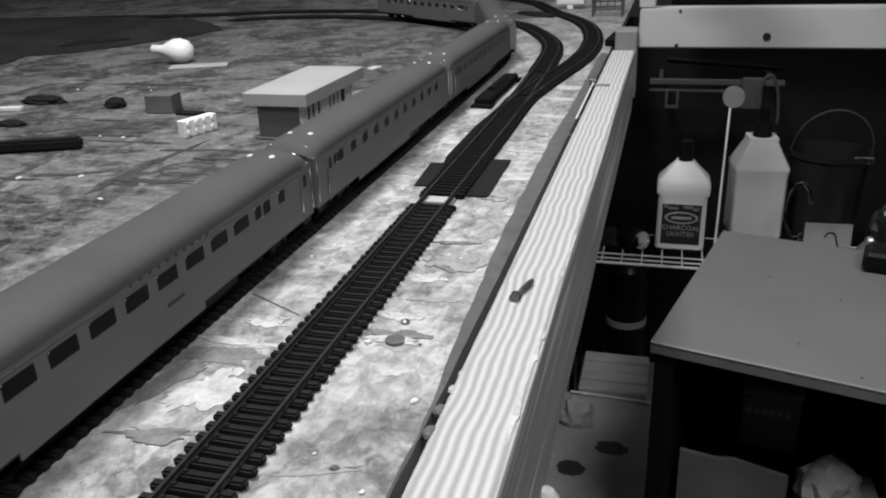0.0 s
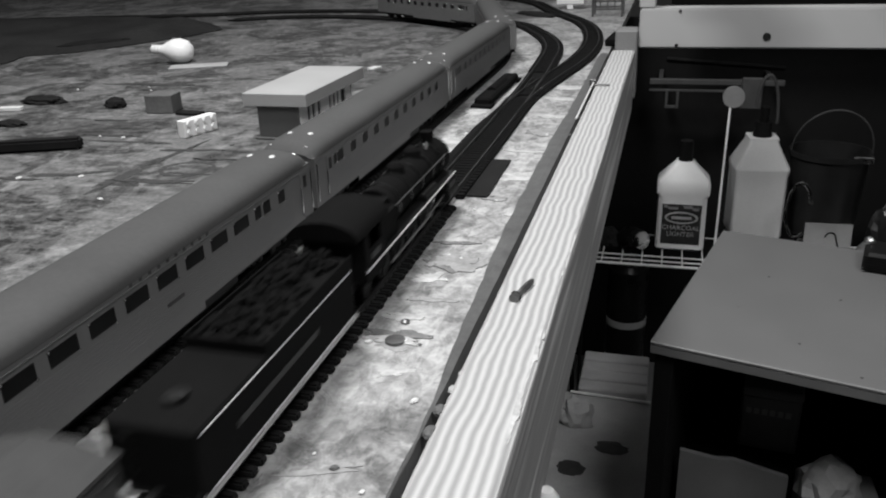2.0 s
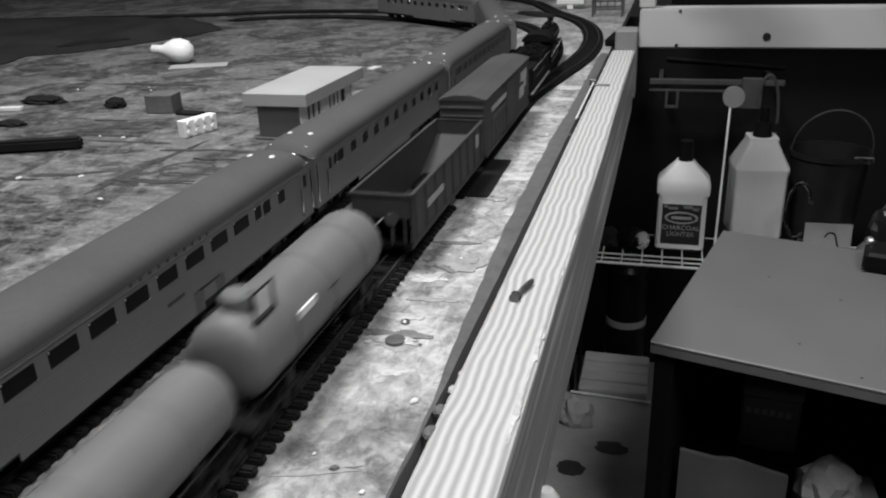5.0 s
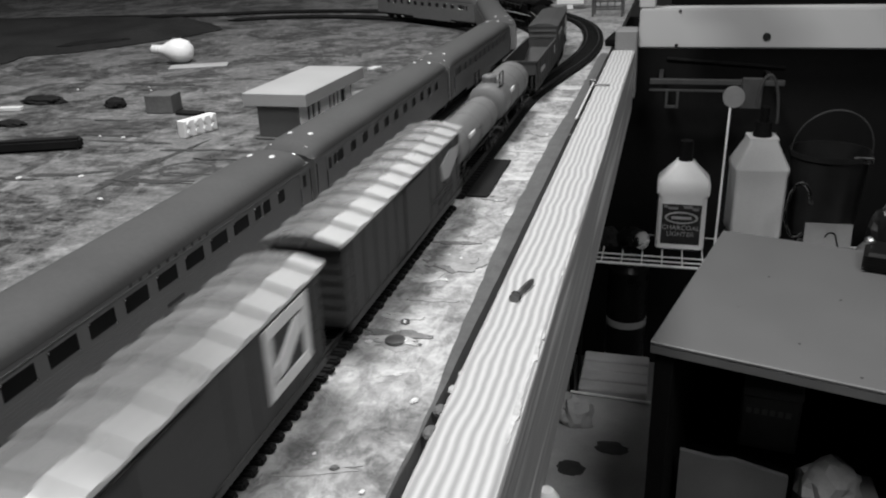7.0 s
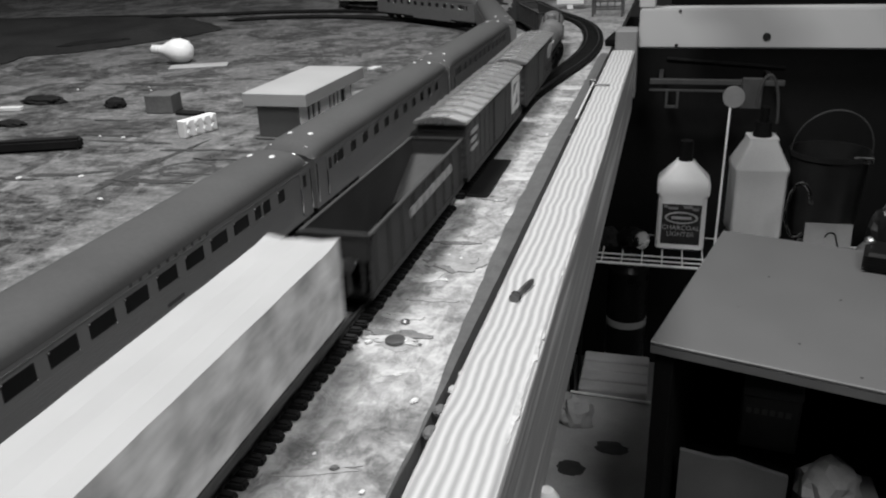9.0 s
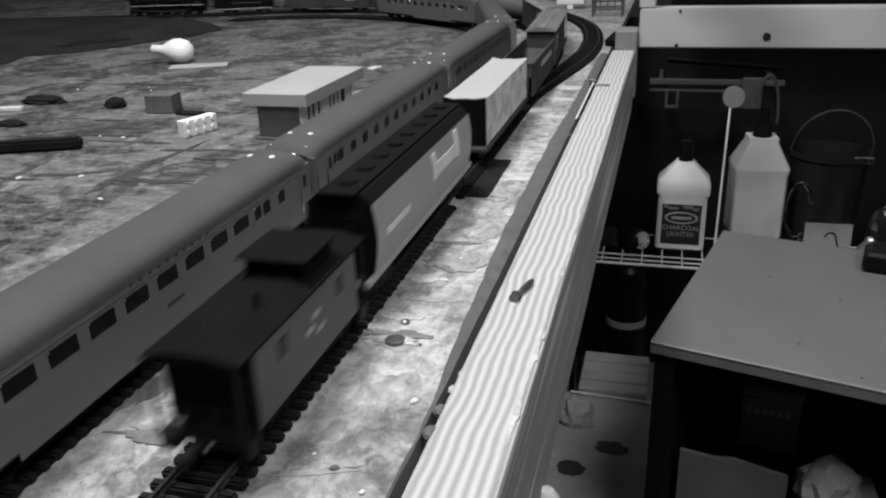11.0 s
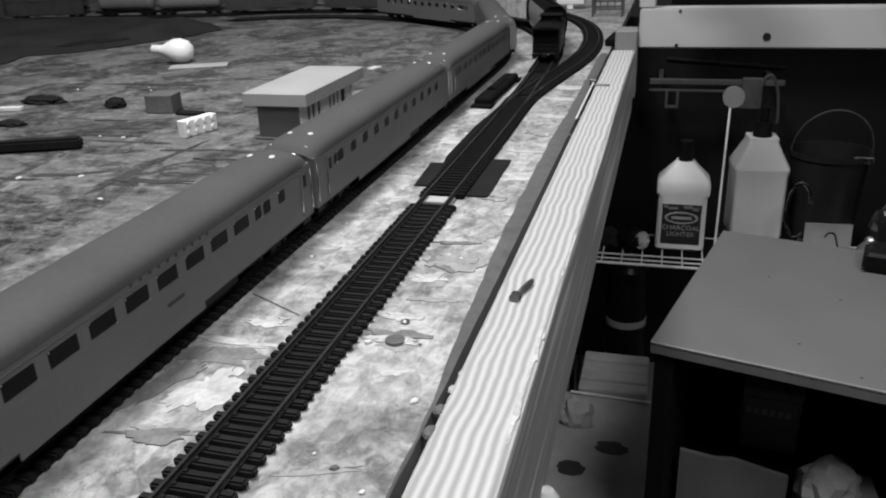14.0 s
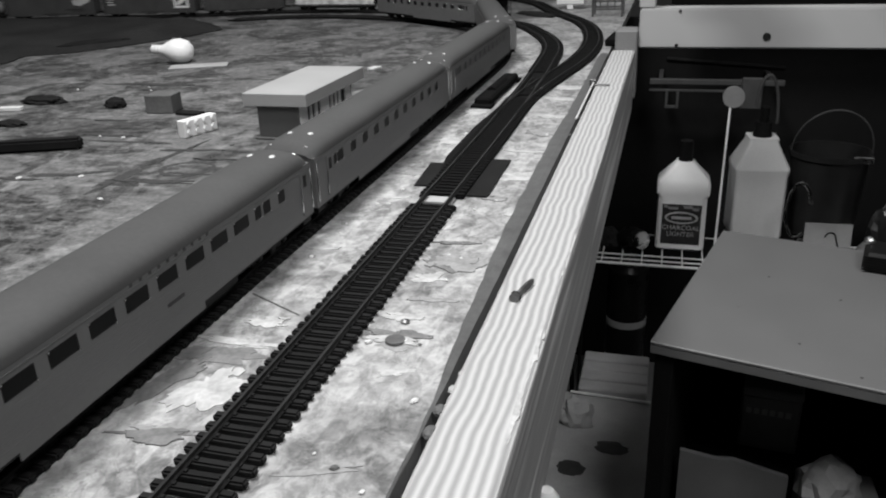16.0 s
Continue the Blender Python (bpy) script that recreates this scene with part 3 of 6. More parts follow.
# ---------------------------------------------------------------- passenger coaches
def coach(m, L, windows, label, doors, plates=0):
    """Smooth-sided passenger coach. windows: (start, width) from the rear end."""
    c = thing("passenger_coach", m, label, "coach", "parked passenger coaches")
    H = L / 2
    zb, zw0, zw1, ze, zt = 0.0102, 0.0290, 0.0352, 0.0402, 0.0498
    hw = 0.0175
    wall = 0.0009
    for sx in (-1, 1):
        xa, xb = sorted((sx * hw, sx * (hw - wall)))
        side = part("side_panel", boxed(xa, xb, -H, H, zb, zw0), CAR_GREY, c)
        part("letterboard", boxed(xa, xb, -H, H, zw1, ze), CAR_GREY, c)
        edge = -H
        for s, w in (*windows, (L, 0.0)):
            part("window_post", boxed(xa, xb, edge, -H + s, zw0, zw1), CAR_GREY, c)
            edge = -H + s + w
        # fluting on the lower side
        bm = bmesh.new()
        for i in range(9):
            z = zb + 0.0035 + i * 0.0016
            rod(bm, (sx * hw, -H + 0.024, z), (sx * hw, H - 0.024, z), 0.00012, 4)
        tagged(part("fluting", bm, CAR_GREY, side), kind="stuff")
        part("drip_rail", boxed(*sorted((sx * hw, sx * (hw + 0.0004))), -H, H, zw1 + 0.0022, zw1 + 0.0026), CAR_GREY, c)
    for sy in (-1, 1):
        part("end_wall", boxed(-hw + 0.001, hw - 0.001, *sorted((sy * H, sy * (H - 0.001))), zb, ze), CAR_GREY, c)
    # roof with rounded ends
    bm = bmesh.new()
    n = 18
    st = [(-H, 0.80, 0.35), (-H + 0.003, 0.93, 0.72), (-H + 0.009, 1.0, 0.93), (-H + 0.02, 1.0, 1.0), (H - 0.02, 1.0, 1.0), (H - 0.009, 1.0, 0.93), (H - 0.003, 0.93, 0.72), (H, 0.80, 0.35)]
    rings = []
    for y, fx, fz in st:
        rings.append([bm.verts.new((hw * 1.012 * math.cos(math.pi * i / n) * (fx if 0 < i < n else max(fx, 0.97)), y, ze - 0.0006 + fz * (zt - ze + 0.0006) * math.sin(math.pi * i / n) ** 0.75)) for i in range(n + 1)])
    for a, b in zip(rings, rings[1:]):
        for i in range(n):
            bm.faces.new((a[i], a[i + 1], b[i + 1], b[i]))
        bm.faces.new((a[n], a[0], b[0], b[n]))
    bm.faces.new(rings[0])
    bm.faces.new(rings[-1][::-1])
    part("roof", bm, CAR_ROOF, c, smooth=True)
    # grab irons and vents at the roof ends, coloured white for their glints
    for sy in (-1, 1):
        for x in (-0.0064, 0.0064):
            bm = bmesh.new()
            ball(bm, (x, sy * (H - 0.0222), zt - 0.0010), 0.0014, 10, 6, (1.3, 2.0, 0.7))
            part("roof_vent", bm, VENT, c, "roof vent whitened for its glint")
        bm = bmesh.new()
        for x in (-0.009, 0.009):
            rod(bm, (x - 0.003, sy * (H - 0.0055), zt - 0.0034), (x + 0.003, sy * (H - 0.0045), zt - 0.0040), 0.0003, 6)
        part("grab_iron", bm, VENT, c)
        # diaphragm
        bm = bmesh.new()
        for i in range(3):
            box(bm, -0.0085, 0.0085, *sorted((sy * (H + 0.0006 + i * 0.0012), sy * (H + 0.0013 + i * 0.0012))), 0.010, 0.0390)
            box(bm, -0.0078, 0.0078, *sorted((sy * (H + 0.0002 + i * 0.0012), sy * (H + 0.0010 + i * 0.0012))), 0.0105, 0.0385)
        part("diaphragm", bm, CAR_GREY, c)
        # corner steps
        for sx in (-1, 1):
            bm = bmesh.new()
            box(bm, *sorted((sx * 0.0165, sx * 0.011)), *sorted((sy * (H - 0.002), sy * (H - 0.012))), 0.0060, 0.0106, 0.0004)
            part("step", bm, BLACK, c)
            bm = bmesh.new()
            rod(bm, (sx * (hw + 0.0008), sy * (H - 0.0015), 0.014), (sx * (hw + 0.0008), sy * (H - 0.0015), 0.0370), 0.0004, 6)
            part("handrail", bm, CHROME, c)
    for s, w in windows:
        for sx in (-1, 1):
            x = sx * (hw - 0.0002)
            part("window", boxed(x - 0.0002, x + 0.0002, -H + s - 0.0004, -H + s + w + 0.0004, zw0 - 0.0003, zw1 + 0.0003), GLASS_DARK, c)
            bm = bmesh.new()
            xo = sx * (hw + 0.0002)
            for dy, dz in ((0.0, zw1), (w, zw0)):
                ball(bm, (xo, -H + s + dy, dz), 0.00045, 6, 4)
            part("corner_catch", bm, CHROME, c)
    for s in doors:
        for sx in (-1, 1):
            xo = sx * (hw + 0.00025)
            d = part("door", boxed(xo - 0.0003, xo + 0.0003, -H + s, -H + s + 0.009, 0.0125, 0.0372, 0.0002), CAR_GREY, c)
            part("door_window", boxed(xo + sx * 0.0003 - 0.0001, xo + sx * 0.0003 + 0.0001, -H + s + 0.0025, -H + s + 0.0065, 0.0285, 0.0352), GLASS_DARK, d)
            bm = bmesh.new()
            rod(bm, (xo + sx * 0.0006, -H + s - 0.0012, 0.015), (xo + sx * 0.0006, -H + s - 0.0012, 0.029), 0.00035, 6)
            part("handrail", bm, CHROME, c)
    # lettering bars on the letterboard and a number bar below the windows
    if plates:
        bm = bmesh.new()
        for i in range(10):
            y = -H + plates + i * 0.0062
            box(bm, hw + 0.0000, hw + 0.00015, y, y + 0.0017, zw1 + 0.0030, zw1 + 0.0049)
        part("lettering", bm, BOX_DARK, c, "dark lettering bars")
        part("number_bar", boxed(hw, hw + 0.0002, -H + plates + 0.021, -H + plates + 0.033, 0.0196, 0.0212), BOX_DARK, c, "dark lettering bar")
    # skirts, underframe and trucks
    bm = bmesh.new()
    box(bm, -0.0165, 0.0165, -H + 0.01, H - 0.01, 0.0085, 0.0106)
    for y, w in ((-0.045, 0.03), (0.0, 0.024), (0.048, 0.034)):
        box(bm, -0.0150, 0.0150, y - w / 2, y + w / 2, 0.0040, 0.0090, 0.0008)
    part("underframe", bm, BLACK, c)
    bm = bmesh.new()
    for sx in (-1, 1):
        box(bm, *sorted((sx * hw, sx * (hw - 0.0006))), -H + 0.068, H - 0.120, 0.0068, zb)
    part("skirt", bm, CAR_GREY, c)
    for y in (-H + 0.044, H - 0.044):
        truck(c, y, WHEEL, TRUCK_LONG, 0.0135)
    return c


def coaches():
    L = 0.3010
    big = [(0.0053 + 0.0208 * i, 0.0140) for i in range(11)] + [(0.2343, 0.0062), (0.2433, 0.0074), (0.2601, 0.0074)]
    small = [(0.0348 + 0.0222 * i, 0.0094) for i in range(11)]
    small.insert(0, (0.0285, 0.0045))
    coach(LOOP.place(0.2518, 0.107), L, big, "satin grey passenger coach with large dark windows", (0.2875,), 0.134)
    coach(LOOP.place(0.5594, 0.107), L, small, "satin grey sleeping coach with small square windows", (0.017,))
    coach(LOOP.place(0.8669, 0.107), L, small, "satin grey sleeping coach in the middle of the row", (0.017,))
    coach(LOOP.place(1.1780, 0.107), L, small, "satin grey sleeping coach entering the curve", (0.017,))
    coach(LOOP.place(1.4920, 0.107), L, small, "dim grey passenger coach standing on the curve", (0.017,))


# ---------------------------------------------------------------- freight train
def boxcar(L, top, paint, roof_mat, name, label, emblem, ribs=True):
    c = thing(name, pose(0, 0, 0), label, "boxcar", "moving freight train")
    H, hw, zb = L / 2, 0.0165, 0.0070
    ze = top - 0.0035
    bm = bmesh.new()
    box(bm, -hw, hw, -H, H, zb, ze, 0.0003)
    for sx in (-1, 1):
        box(bm, *sorted((sx * hw, sx * (hw + 0.0008))), -H, H, zb - 0.0018, zb + 0.0012)
    part("body", bm, paint, c)
    rib = mesh_of(boxed(-0.0004, 0.0004, -0.0005, 0.0005, zb + 0.0013, ze - 0.001), "side_rib", paint)
    bm = bmesh.new()
    rod(bm, (-hw + 0.0015, 0, 0), (hw - 0.0015, 0, 0), 0.0011, 6)
    end_rib = mesh_of(bm, "end_rib", paint)
    for i in range(13):
        y = -H + L * (i + 0.5) / 13
        if abs(y) > 0.018:
            for sx in (-1, 1):
                part("side_rib", rib, None, c, m=pose(sx * hw, y, 0))
    for sy in (-1, 1):
        for i in range(6):
            part("end_rib", end_rib, None, c, m=pose(0, sy * H, zb + 0.0045 + i * (ze - zb - 0.004) / 6))
    bm = bmesh.new()
    prof = [(-hw - 0.0008, ze - 0.0006), (hw + 0.0008, ze - 0.0006), (hw + 0.0008, ze + 0.0006), (0.006, top), (-0.006, top), (-hw - 0.0008, ze + 0.0006)]
    extrude(bm, prof, -H - 0.0006, H + 0.0006)
    roof = part("roof", bm, roof_mat, c)
    if roof_mat is not paint:
        n = max(6, round(L / 0.0185))
        bm = bmesh.new()
        extrude(bm, [(-hw - 0.001, ze), (hw + 0.001, ze), (hw + 0.001, ze + 0.0016), (0.006, top + 0.0011), (-0.006, top + 0.0011), (-hw - 0.001, ze + 0.0016)], -0.0042, 0.0042)
        rib = mesh_of(bm, "roof_rib", roof_mat)
        for i in range(n + 1):
            part("roof_rib", rib, None, roof, m=pose(0, -H + L * i / n, 0))
    for sx in (-1, 1):
        d = part("door", boxed(*sorted((sx * hw, sx * (hw + 0.0010))), -0.016, 0.016, zb + 0.001, ze - 0.002, 0.0002), paint, c)
        for z in (zb + 0.0015, ze - 0.0015):
            bm = bmesh.new()
            rod(bm, (sx * (hw + 0.0012), -0.034, z), (sx * (hw + 0.0012), 0.018, z), 0.0004, 6)
            part("door_track", bm, BLACK, d)
        for y in (-H + 0.0015, H - 0.0075):
            bm = bmesh.new()
            ladder(bm, sx * hw, y, y + 0.006, zb, ze, 6, sx)
            part("ladder", bm, paint, c)
    emblem(c, H, hw, zb, ze)
    bm = bmesh.new()
    box(bm, -0.006, 0.006, -H + 0.004, H - 0.004, 0.0045, zb, 0.0004)
    box(bm, -0.013, 0.013, -0.012, 0.012, 0.0035, zb, 0.0006)
    rod(bm, (0.009, 0.02, 0.005), (0.009, 0.034, 0.005), 0.0022, 10)
    part("underframe", bm, BLACK, c)
    for y in (-H + 0.026, H - 0.026):
        truck(c, y, WHEEL, TRUCK, 0.0098)
    coupler(c, H, 1), coupler(c, -H, -1)
    return c


def plate(bm, sx, hw, y0, y1, z0, z1, t=0.0012):
    box(bm, *sorted((sx * (hw + 0.0004), sx * (hw + t))), *sorted((sx * y0, sx * y1)), z0, z1)


def decal(bm, sx, hw, outline):
    """A thin raised outline on one car side, from y,z pairs."""
    a = [bm.verts.new((sx * (hw + 0.0012), sx * y, z)) for y, z in outline]
    b = [bm.verts.new((sx * (hw + 0.0004), sx * y, z)) for y, z in outline]
    bm.faces.new(a)
    for i in range(len(a)):
        bm.faces.new((a[i], a[(i + 1) % len(a)], b[(i + 1) % len(a)], b[i]))


def emblem_shield(c, H, hw, zb, ze):
    for sx in (-1, 1):
        bm = bmesh.new()
        decal(bm, sx, hw, [(H + y, z) for y, z in ((-0.0440, 0.0255), (-0.030, 0.0235), (-0.010, 0.0310), (-0.0060, 0.0370), (-0.028, 0.0390), (-0.047, 0.0345))])
        part("emblem", bm, LOGO_GREY, c, "pale shield-shaped emblem")
        for i, w in enumerate((0.040, 0.028)):
            bm = bmesh.new()
            plate(bm, sx, hw, H - 0.062 + 0.012 * i, H - 0.062 + 0.012 * i + w, zb + 0.010 - 0.0035 * i, zb + 0.012 - 0.0035 * i)
            part("lettering", bm, BOX_GREY, c, "faint lettering bar")


def emblem_square(c, H, hw, zb, ze):
    y0, y1, z0, z1 = H - 0.046, H - 0.0135, 0.0150, 0.0420
    t = 0.0042
    for sx in (-1, 1):
        bm = bmesh.new()
        for b in ((y0, y1, z0, z0 + t), (y0, y1, z1 - t, z1), (y0, y0 + t, z0 + t, z1 - t), (y1 - t, y1, z0 + t, z1 - t)):
            plate(bm, sx, hw, *b)
        part("emblem_frame", bm, WHITE_PAINT, c, "white square emblem frame")
        bm = bmesh.new()
        decal(bm, sx, hw, [(y0 + 0.007, z0 + 0.0055), (y0 + 0.013, z0 + 0.0065), (y1 - 0.0055, z1 - 0.011), (y1 - 0.006, z1 - 0.006), (y1 - 0.010, z1 - 0.0055), (y0 + 0.0062, z0 + 0.011)])
        part("emblem", bm, WHITE_PAINT, c, "white swoosh emblem")
        for i in range(3):
            bm = bmesh.new()
            plate(bm, sx, hw, -H + 0.010, -H + 0.028 - 0.004 * (i % 2), ze - 0.010 - i * 0.0055, ze - 0.0075 - i * 0.0055)
            part("lettering", bm, LOGO_GREY, c, "pale lettering bar")


def emblem_stripe(c, H, hw, zb, ze):
    for sx in (-1, 1):
        for b in ((H - 0.046, H - 0.019, 0.0330, 0.0410), (H - 0.053, H - 0.032, 0.0200, 0.0290), (H - 0.031, H - 0.022, 0.0262, 0.0328)):
            bm = bmesh.new()
            plate(bm, sx, hw, *b)
            part("emblem", bm, LOGO_GREY, c, "pale block of the emblem")
        for i in range(2):
            for k in range(6):
                bm = bmesh.new()
                y = -H + 0.020 + k * 0.0095
                plate(bm, sx, hw, y, y + 0.0062, ze - 0.012 - 0.0065 * i, ze - 0.0085 - 0.0065 * i)
                part("lettering", bm, RAIL_BAR if i else LOGO_GREY, c, "pale lettering bar")


def hopper(L, top, name, label, marks):
    """Open hopper with sloping ends inside and side ribs."""
    c = thing(name, pose(0, 0, 0), label, "hopper car", "moving freight train")
    H, hw, zb = L / 2, 0.0165, 0.0085
    for sx in (-1, 1):
        part("side", boxed(*sorted((sx * hw, sx * (hw - 0.0008))), -H, H, 0.0056, top), HOP_PAINT, c)
        part("top_rail", boxed(*sorted((sx * (hw - 0.001), sx * (hw + 0.0010))), -H - 0.0005, H + 0.0005, top - 0.0014, top + 0.0004, 0.0003), HOP_PAINT, c)
        part("side_sill", boxed(*sorted((sx * hw, sx * (hw + 0.0008))), -H, H, zb - 0.001, zb + 0.001), HOP_PAINT, c)
    for sy in (-1, 1):
        bm = bmesh.new()
        box(bm, -hw, hw, *sorted((sy * H, sy * (H - 0.0008))), top - 0.013, top)
        box(bm, -hw - 0.001, hw + 0.001, *sorted((sy * (H - 0.0008), sy * (H + 0.0008))), top - 0.0012, top + 0.0004)
        for x in (-0.012, 0.012):
            rod(bm, (x, sy * (H - 0.001), zb), (x, sy * (H - 0.001), top - 0.013), 0.0007, 6)
        part("end_frame", bm, HOP_PAINT, c)
    bm = bmesh.new()
    y_in, zlow = H * 0.42, 0.0065
    for sy in (-1, 1):
        v = [bm.verts.new(p) for p in ((-hw + 0.0008, sy * (H - 0.0008), top - 0.010), (hw - 0.0008, sy * (H - 0.0008), top - 0.010), (hw - 0.0008, sy * y_in, zlow), (-hw + 0.0008, sy * y_in, zlow))]
        bm.faces.new(v)
        g = bmesh.ops.extrude_face_region(bm, geom=[bm.faces[:][-1]])
        bmesh.ops.translate(bm, verts=[q for q in g["geom"] if isinstance(q, bmesh.types.BMVert)], vec=(0, 0, -0.0008))
    box(bm, -hw + 0.0008, hw - 0.0008, -y_in, y_in, zlow - 0.0008, zlow)
    part("slope_sheet", bm, HOP_INSIDE, c, "paler sloping hopper floor")
    for sx in (-1, 1):
        for i in range(9):
            y = -H + 0.006 + (L - 0.012) * i / 8
            part("rib", boxed(*sorted((sx * hw, sx * (hw + 0.0011))), y - 0.0007, y + 0.0007, zb, top - 0.001, 0.0002), HOP_PAINT, c)
    for b in marks:
        part("lettering", boxed(hw + 0.0004, hw + 0.0013, *b), LOGO_GREY, c, "pale lettering bar")
    bm = bmesh.new()
    box(bm, -0.004, 0.004, -H, H, 0.0052, 0.0075)
    for y in (-0.3 * H, 0.3 * H):
        v = bmesh.ops.create_cone(bm, cap_ends=True, segments=4, radius1=0.006, radius2=0.020, depth=0.006, matrix=Matrix.Translation((0, y, 0.0062)) @ Matrix.Rotation(radians(45), 4, "Z"))
    box(bm, -hw + 0.001, hw - 0.001, H - 0.016, H, 0.0068, 0.0082)
    box(bm, -hw + 0.001, hw - 0.001, -H, -H + 0.016, 0.0068, 0.0082)
    part("underframe", bm, BLACK, c)
    bm = bmesh.new()
    rod(bm, (0.006, -H - 0.0015, zb + 0.014), (0.006, -H - 0.0025, zb + 0.014), 0.0035, 12)
    rod(bm, (0.006, -H - 0.001, zb), (0.006, -H - 0.001, zb + 0.014), 0.0004, 6)
    part("brake_wheel", bm, NAIL_STEEL, c, "small dull metal brake wheel")
    for y in (-H + 0.022, H - 0.022):
        truck(c, y, WHEEL, TRUCK, 0.0098)
    coupler(c, H, 1), coupler(c, -H, -1)
    return c


def tank_car(L, radius, label, dome):
    c = thing("tank_car", pose(0, 0, 0), label, "tank car", "moving freight train")
    H = L / 2 - 0.004
    zc = 0.0105 + radius
    bm = bmesh.new()
    n = 24
    st = [(-H, 0.02), (-H + 0.0006, 0.45), (-H + 0.0022, 0.78), (-H + 0.0050, 0.95), (-H + 0.009, 1.0)]
    ys = st + [(y, 1.006 if k % 2 else 1.0) for k, y in enumerate(np.linspace(-H + 0.0095, H - 0.0095, 2))] + [(-y, r) for y, r in st[::-1]]
    rings = [[bm.verts.new((radius * r * math.cos(2 * math.pi * i / n), y, zc + radius * r * math.sin(2 * math.pi * i / n))) for i in range(n)] for y, r in ys]
    for a, b in zip(rings, rings[1:]):
        for i in range(n):
            bm.faces.new((a[i], a[(i + 1) % n], b[(i + 1) % n], b[i]))
    bm.faces.new(rings[0]), bm.faces.new(rings[-1][::-1])
    part("tank", bm, TANK_PAINT, c, smooth=True)
    for y in (-H * 0.55, 0.0, H * 0.55):
        bm = bmesh.new()
        for i in range(n):
            a0, a1 = 2 * math.pi * i / n, 2 * math.pi * (i + 1) / n
            rod(bm, (radius * 1.012 * math.cos(a0), y, zc + radius * 1.012 * math.sin(a0)), (radius * 1.012 * math.cos(a1), y, zc + radius * 1.012 * math.sin(a1)), 0.0003, 4)
        part("tank_band", bm, TANK_PAINT, c)
    if dome:
        bm = bmesh.new()
        lathe(bm, [(0.006, radius * 0.9), (0.006, radius + 0.004), (0.0045, radius + 0.0055), (0.001, radius + 0.006)], 14, (0, dome, zc))
        part("dome", bm, TANK_PAINT, c, smooth=True)
        for sx in (-1, 1):
            bm = bmesh.new()
            box(bm, *sorted((sx * 0.006, sx * 0.0105)), dome - 0.008, dome + 0.008, zc + radius * 0.80, zc + radius * 0.80 + 0.0006)
            for y in (dome - 0.007, dome + 0.007):
                rod(bm, (sx * 0.010, y, zc + radius * 0.80), (sx * 0.010, y, zc + radius + 0.008), 0.0006, 6)
            rod(bm, (sx * 0.010, dome - 0.007, zc + radius + 0.0075), (sx * 0.010, dome + 0.007, zc + radius + 0.0075), 0.0005, 6)
            part("platform", bm, BLACK, c, "black dome platform and railing")
    bm = bmesh.new()
    box(bm, -0.0045, 0.0045, -L / 2, L / 2, 0.0060, 0.0100, 0.0004)
    for y in (-H * 0.62, H * 0.62):
        box(bm, -radius * 0.8, radius * 0.8, y - 0.003, y + 0.003, 0.0085, 0.0150, 0.0005)
    for sy in (-1, 1):
        box(bm, -0.015, 0.015, *sorted((sy * L / 2, sy * (L / 2 - 0.004))), 0.0075, 0.0105, 0.0004)
    for sx in (-1, 1):
        rod(bm, (sx * 0.0155, -H, 0.018), (sx * 0.0155, H, 0.018), 0.0004, 6)
    part("frame", bm, BLACK, c)
    bm = bmesh.new()
    ladder(bm, radius * 0.92, -0.004, 0.004, 0.010, zc + radius * 0.4, 6)
    part("ladder", bm, BLACK, c)
    bm = bmesh.new()
    x = radius * math.cos(0.35) + 0.0002
    box(bm, x - 0.0006, x + 0.0004, -H * 0.5, -H * 0.5 + 0.014, zc + radius * 0.30, zc + radius * 0.48)
    part("lettering", bm, WHITE_PAINT, c, "white lettering bar")
    for y in (-L / 2 + 0.022, L / 2 - 0.022):
        truck(c, y, WHEEL, TRUCK, 0.0098)
    coupler(c, L / 2, 1), coupler(c, -L / 2, -1)
    return c


